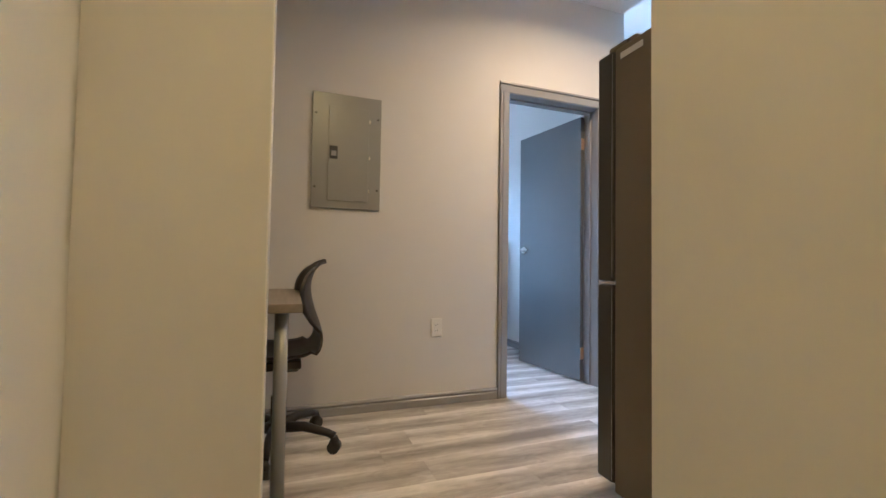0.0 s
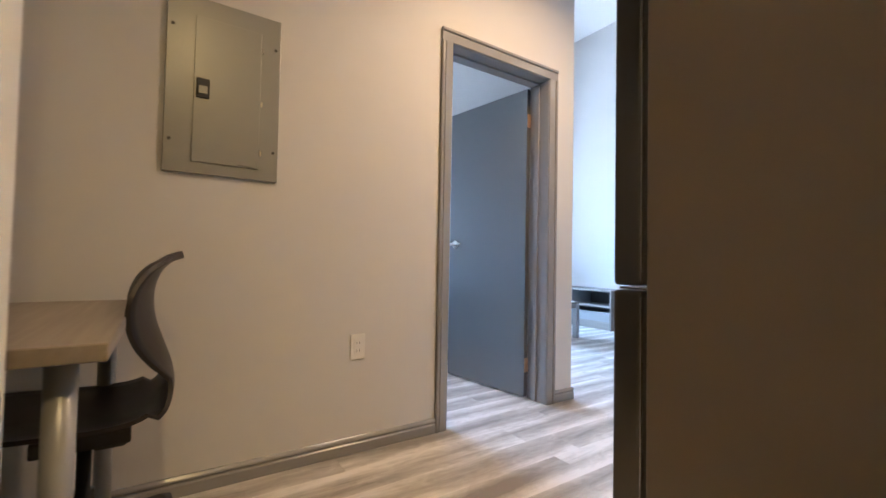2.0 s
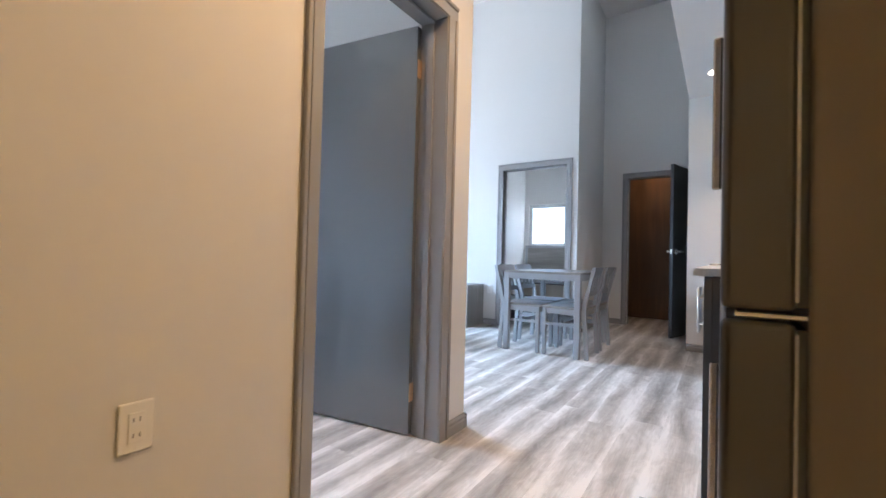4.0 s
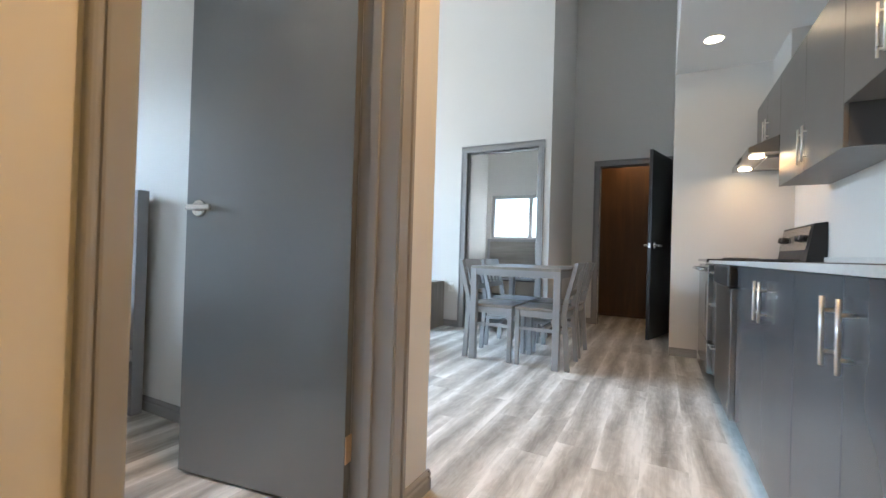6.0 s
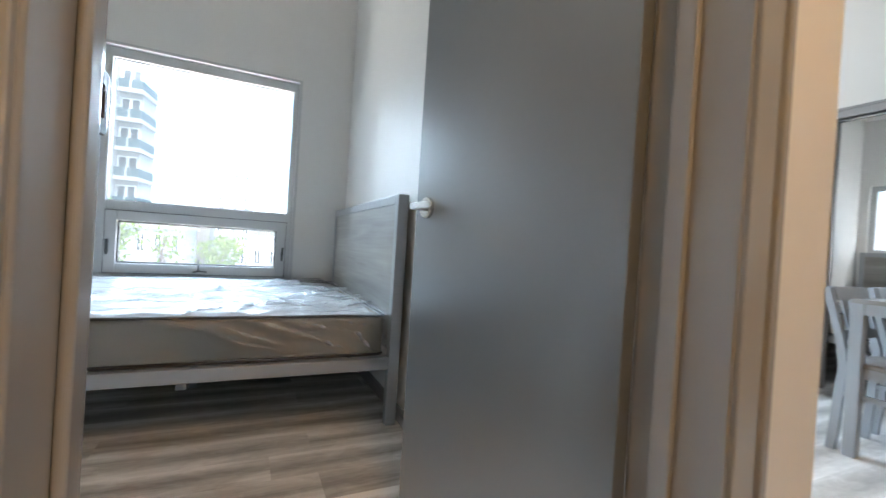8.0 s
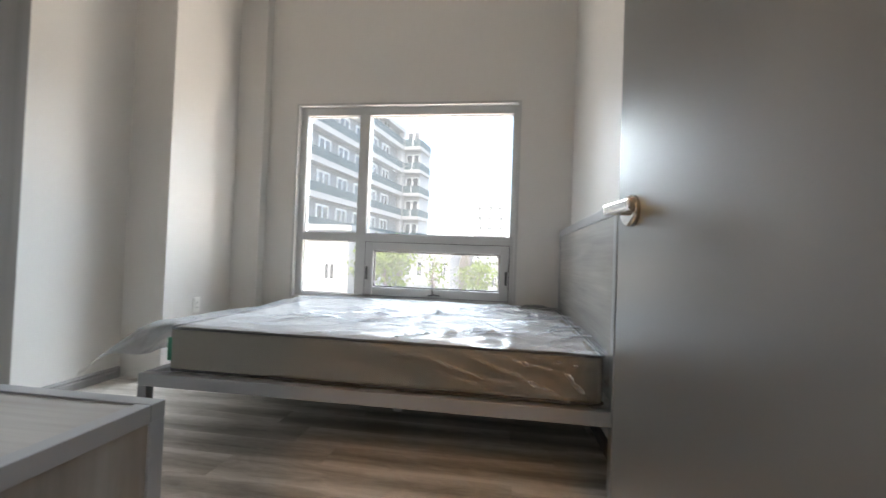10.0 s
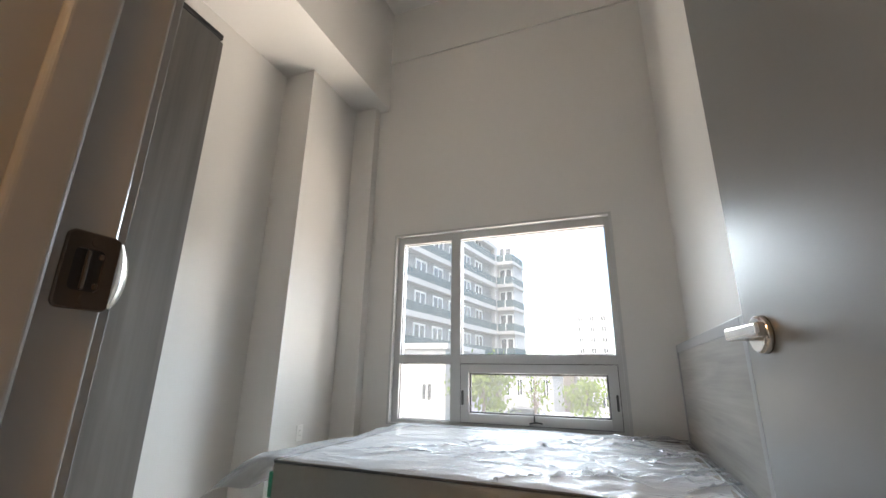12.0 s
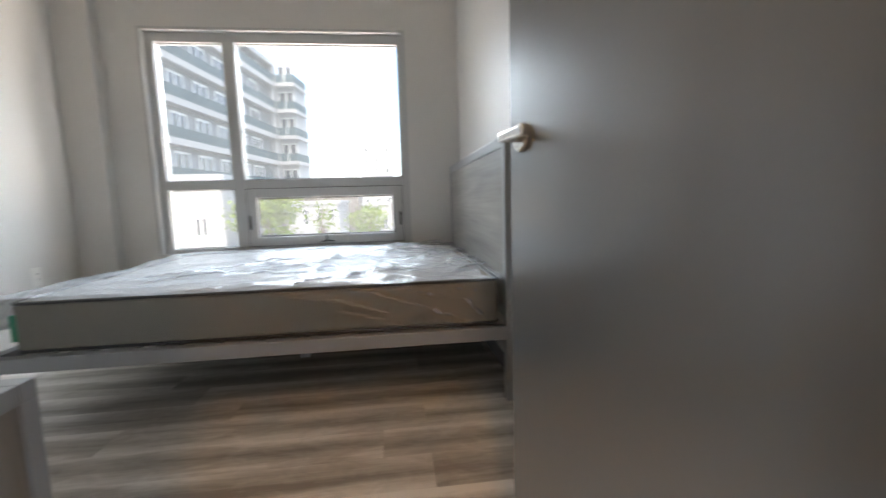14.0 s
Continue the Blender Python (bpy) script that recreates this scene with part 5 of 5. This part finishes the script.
def far_window(parent, x, z, w, h, y=0.0):
    """White-framed two-light window, proud of its wall."""
    e = min(0.17, 0.09 * w)
    c = x + w / 2
    f = part("window", boxes((x, y - 0.06, z, x + e, y, z + h), (x + w - e, y - 0.06, z, x + w, y, z + h), (x + e, y - 0.06, z, x + w - e, y, z + e), (x + e, y - 0.06, z + h - e, x + w - e, y, z + h), (c - e / 2, y - 0.06, z + e, c + e / 2, y, z + h - e)), FRAME_FAR, parent)
    part("window_pane", B(x + e / 2, y - 0.02, z + e / 2, x + w - e / 2, y, z + h - e / 2), PANE_FAR, f)


def apartment_building():
    """Balconied block; local x along the facade, -y toward the viewer."""
    b = thing("apartment_building", "white balconied apartment block with blue-grey bays", "building", pose(-17.4, 23.5, GZ, 0, 0, 82))
    floors, fh, Lf = 7, 3.0, 29.0
    part("wall", B(0, 0, 0, Lf, 14, floors * fh - 1.2), FACADE_DARK, b)
    part("wall", B(Lf, -0.6, 0, Lf + 1.2, 14, floors * fh - 0.6), FACADE, b, "white corner pier")
    part("wall", B(Lf + 1.2, -2.7, 0, Lf + 5, 14, floors * fh - 2.6), FACADE_GREY, b, "pale wing stepping forward")
    part("roof", B(-0.5, -0.8, floors * fh - 1.2, Lf, 14.4, floors * fh - 0.7), FACADE, b)
    for k in range(1, floors):
        z = k * fh
        bal = part("balcony", boxes((-0.5, -0.75, z - 0.4, Lf, 0, z + 0.1)), FACADE, b, "white balcony band")
        part("balustrade", B(-0.5, -0.72, z + 0.1, Lf, -0.68, z + 0.95), RAILGLASS, bal, "bluish glass balustrade")
        bal2 = part("balcony", B(Lf + 0.2, -3.0, z - 0.35, Lf + 4.6, -0.75, z + 0.05), FACADE, b)
        part("balustrade", boxes((Lf + 0.22, -2.95, z + 0.05, Lf + 0.26, -0.8, z + 0.95), (Lf + 0.26, -2.95, z + 0.05, Lf + 4.5, -2.91, z + 0.95)), RAILGLASS, bal2)
        part("railing_post", boxes((Lf + 0.2, -1.9, z + 0.05, Lf + 0.28, -1.82, z + 1.0)), FRAME_FAR, bal2)
    for k in range(1, floors):
        for i in range(8):
            far_window(b, 1.0 + i * 3.3, k * fh + 0.15, 2.0, 2.1, -0.01)
        for yw in (-2.55, -1.65):
            w = part("window", B(Lf + 1.12, yw, k * fh + 0.2, Lf + 1.19, yw + 0.85, k * fh + 2.2), FRAME_FAR, b)
            part("window_pane", B(Lf + 1.1, yw + 0.1, k * fh + 0.3, Lf + 1.13, yw + 0.75, k * fh + 2.1), PANE_FAR, w)


def block(label, x, y, rz, w, d, h, material, rows, cols, sill=0.9, pane=(0.45, 1.5)):
    b = thing("house", label, "building", pose(x, y, GZ, 0, 0, rz))
    part("wall", B(0, 0, 0, w, d, h), material, b)
    part("roof", B(-0.2, -0.2, h, w + 0.2, d + 0.2, h + 0.3), FACADE_GREY, b)
    for r in range(rows):
        for c in range(cols):
            far_window(b, w * (c + 0.25) / cols, sill + r * 2.8, w * pane[0] / cols, pane[1], -0.01)
    return b


apartment_building()
block("white low townhouse with paired windows", -13.6, 22, 0, 5.6, 7, 5.2, FACADE, 1, 3, 2.45, (0.36, 0.95))
block("white townhouse row beyond the trees", -9.3, 40, 0, 4.7, 9, 3.9, FACADE, 1, 4, 2.0)
block("grey-beige low building behind the townhouses", -13.0, 51, 0, 9.4, 9, 5.6, FACADE_BEIGE, 0, 1)
block("pale distant apartment block", -7.8, 120, 0, 8.8, 12, 20.5, FACADE, 7, 3)
block("pale house at the edge of the car park", -2.6, 46, 0, 6, 8, 3.6, FACADE, 1, 4)


def tree(x, y, h, seed, leaves, spread):
    rng = random.Random(seed)
    t = thing("tree", "young street tree in fresh yellow-green leaf", "tree", pose(x, y, GZ), "street trees")
    bm = bmesh.new()
    tube(bm, [(0, 0, 0), (0.03, 0.02, h * 0.35), (0, 0.05, h * 0.7), (0.05, 0, h * 0.95)], [0.13, 0.1, 0.06, 0.02], 8)
    tips = []
    for i in range(9):
        a, z = rng.uniform(0, 6.28), h * rng.uniform(0.35, 0.8)
        r = h * spread * rng.uniform(0.16, 0.3)
        tip = (r * math.cos(a), r * math.sin(a), z + h * rng.uniform(0.08, 0.22))
        tube(bm, [(0.02, 0.03, z), (tip[0] * 0.5, tip[1] * 0.5, z + 0.1 * h), tip], [0.04, 0.025, 0.01], 6)
        tips.append(tip)
    part("trunk", bm, BARK, t)
    verts, faces = [], []
    for k in range(leaves):
        c = rng.choice(tips + [(0, 0, h * 0.9)])
        s = h * 0.13 * spread
        p = Vector((c[0] + rng.gauss(0, s), c[1] + rng.gauss(0, s), c[2] + rng.gauss(0, s * 0.8)))
        q = Euler((rng.uniform(0, 6), rng.uniform(0, 6), rng.uniform(0, 6))).to_matrix()
        w = rng.uniform(0.08, 0.16)
        i0 = len(verts)
        for u, v in ((-1, 0), (0, -0.5), (1, 0), (0, 0.5)):
            verts.append(p + q @ Vector((u * w, v * w, 0)))
        faces.append((i0, i0 + 1, i0 + 2, i0 + 3))
    me = bpy.data.meshes.new("crown")
    me.from_pydata(verts, [], faces)
    me.materials.append(LEAF)
    cr = new("crown", me)
    cr.parent = t


for i, (x, y, h, leaves, spread) in enumerate(((-5.9, 22, 4.3, 2600, 0.8), (-3.6, 24, 4.0, 160, 0.5), (-1.0, 25, 3.6, 1000, 0.75), (4.6, 33, 4.2, 900, 1.0))):
    tree(x, y, h, 11 + i, leaves, spread)


def car(x, y, rz, paint, label):
    c = thing("car", label, "car", pose(x, y, GZ, 0, 0, rz), "parked cars")
    side = [(-2.1, 0.35), (2.1, 0.35), (2.15, 0.75), (1.3, 0.9), (0.7, 1.4), (-1.0, 1.42), (-1.8, 0.95), (-2.15, 0.9)]
    part("body", profile(bmesh.new(), side, "y", -0.85, 0.85), paint, c)
    part("window_glass", profile(bmesh.new(), [(1.15, 0.93), (0.66, 1.34), (-0.95, 1.36), (-1.6, 0.97)], "y", -0.86, 0.86), PANE_FAR, c)
    for wx in (-1.35, 1.35):
        for wy in (-0.8, 0.8):
            wh = part("wheel", T([(wx, wy - 0.1, 0.33), (wx, wy + 0.1, 0.33)], 0.33, 18), RUBBER, c)
            part("rim", T([(wx, wy - 0.105, 0.33), (wx, wy + 0.105, 0.33)], 0.2, 14), STEEL, wh)


car(-2.6, 31, 0, CARPAINT[0], "white parked car in front of the townhouses")
car(0.6, 30, 5, CARPAINT[0], "white parked car beside a tree")
car(-6.0, 35, 0, CARPAINT[1], "grey parked car behind the trees")
car(5.0, 27, 80, CARPAINT[2], "red parked car beside the lawn")

# ---- floor planks ----
PL, PWD = 1.22, 0.18


def plank_mesh(length):
    bm = B(0, 0.0001, -0.005, length - 0.0003, PWD - 0.0001, 0.0)
    me = bpy.data.meshes.new("plank")
    bm.to_mesh(me)
    bm.free()
    me.materials.append(FLOOR)
    return me


floor = bpy.data.objects["floor"]
full = plank_mesh(PL)
starts = [(k, plank_mesh(k)) for k in (0.25, 0.42, 0.61, 0.83, 1.02)]
rng = random.Random(5)


def lay(x0, x1, y0, y1):
    """Rows of planks along x, each row begun with a cut piece."""
    y = y0
    while y < y1 - 0.02:
        length, mesh = rng.choice(starts)
        x = x0
        while x < x1:
            p = new("plank", mesh)
            p.parent = floor
            p.location = (x, y, 0)
            x += length
            length, mesh = PL, full
        y += PWD


lay(-2.38, 6.4, -1.95, 3.3)
lay(-2.0, -1.7, -1.95 - 15 * PWD, -1.95)
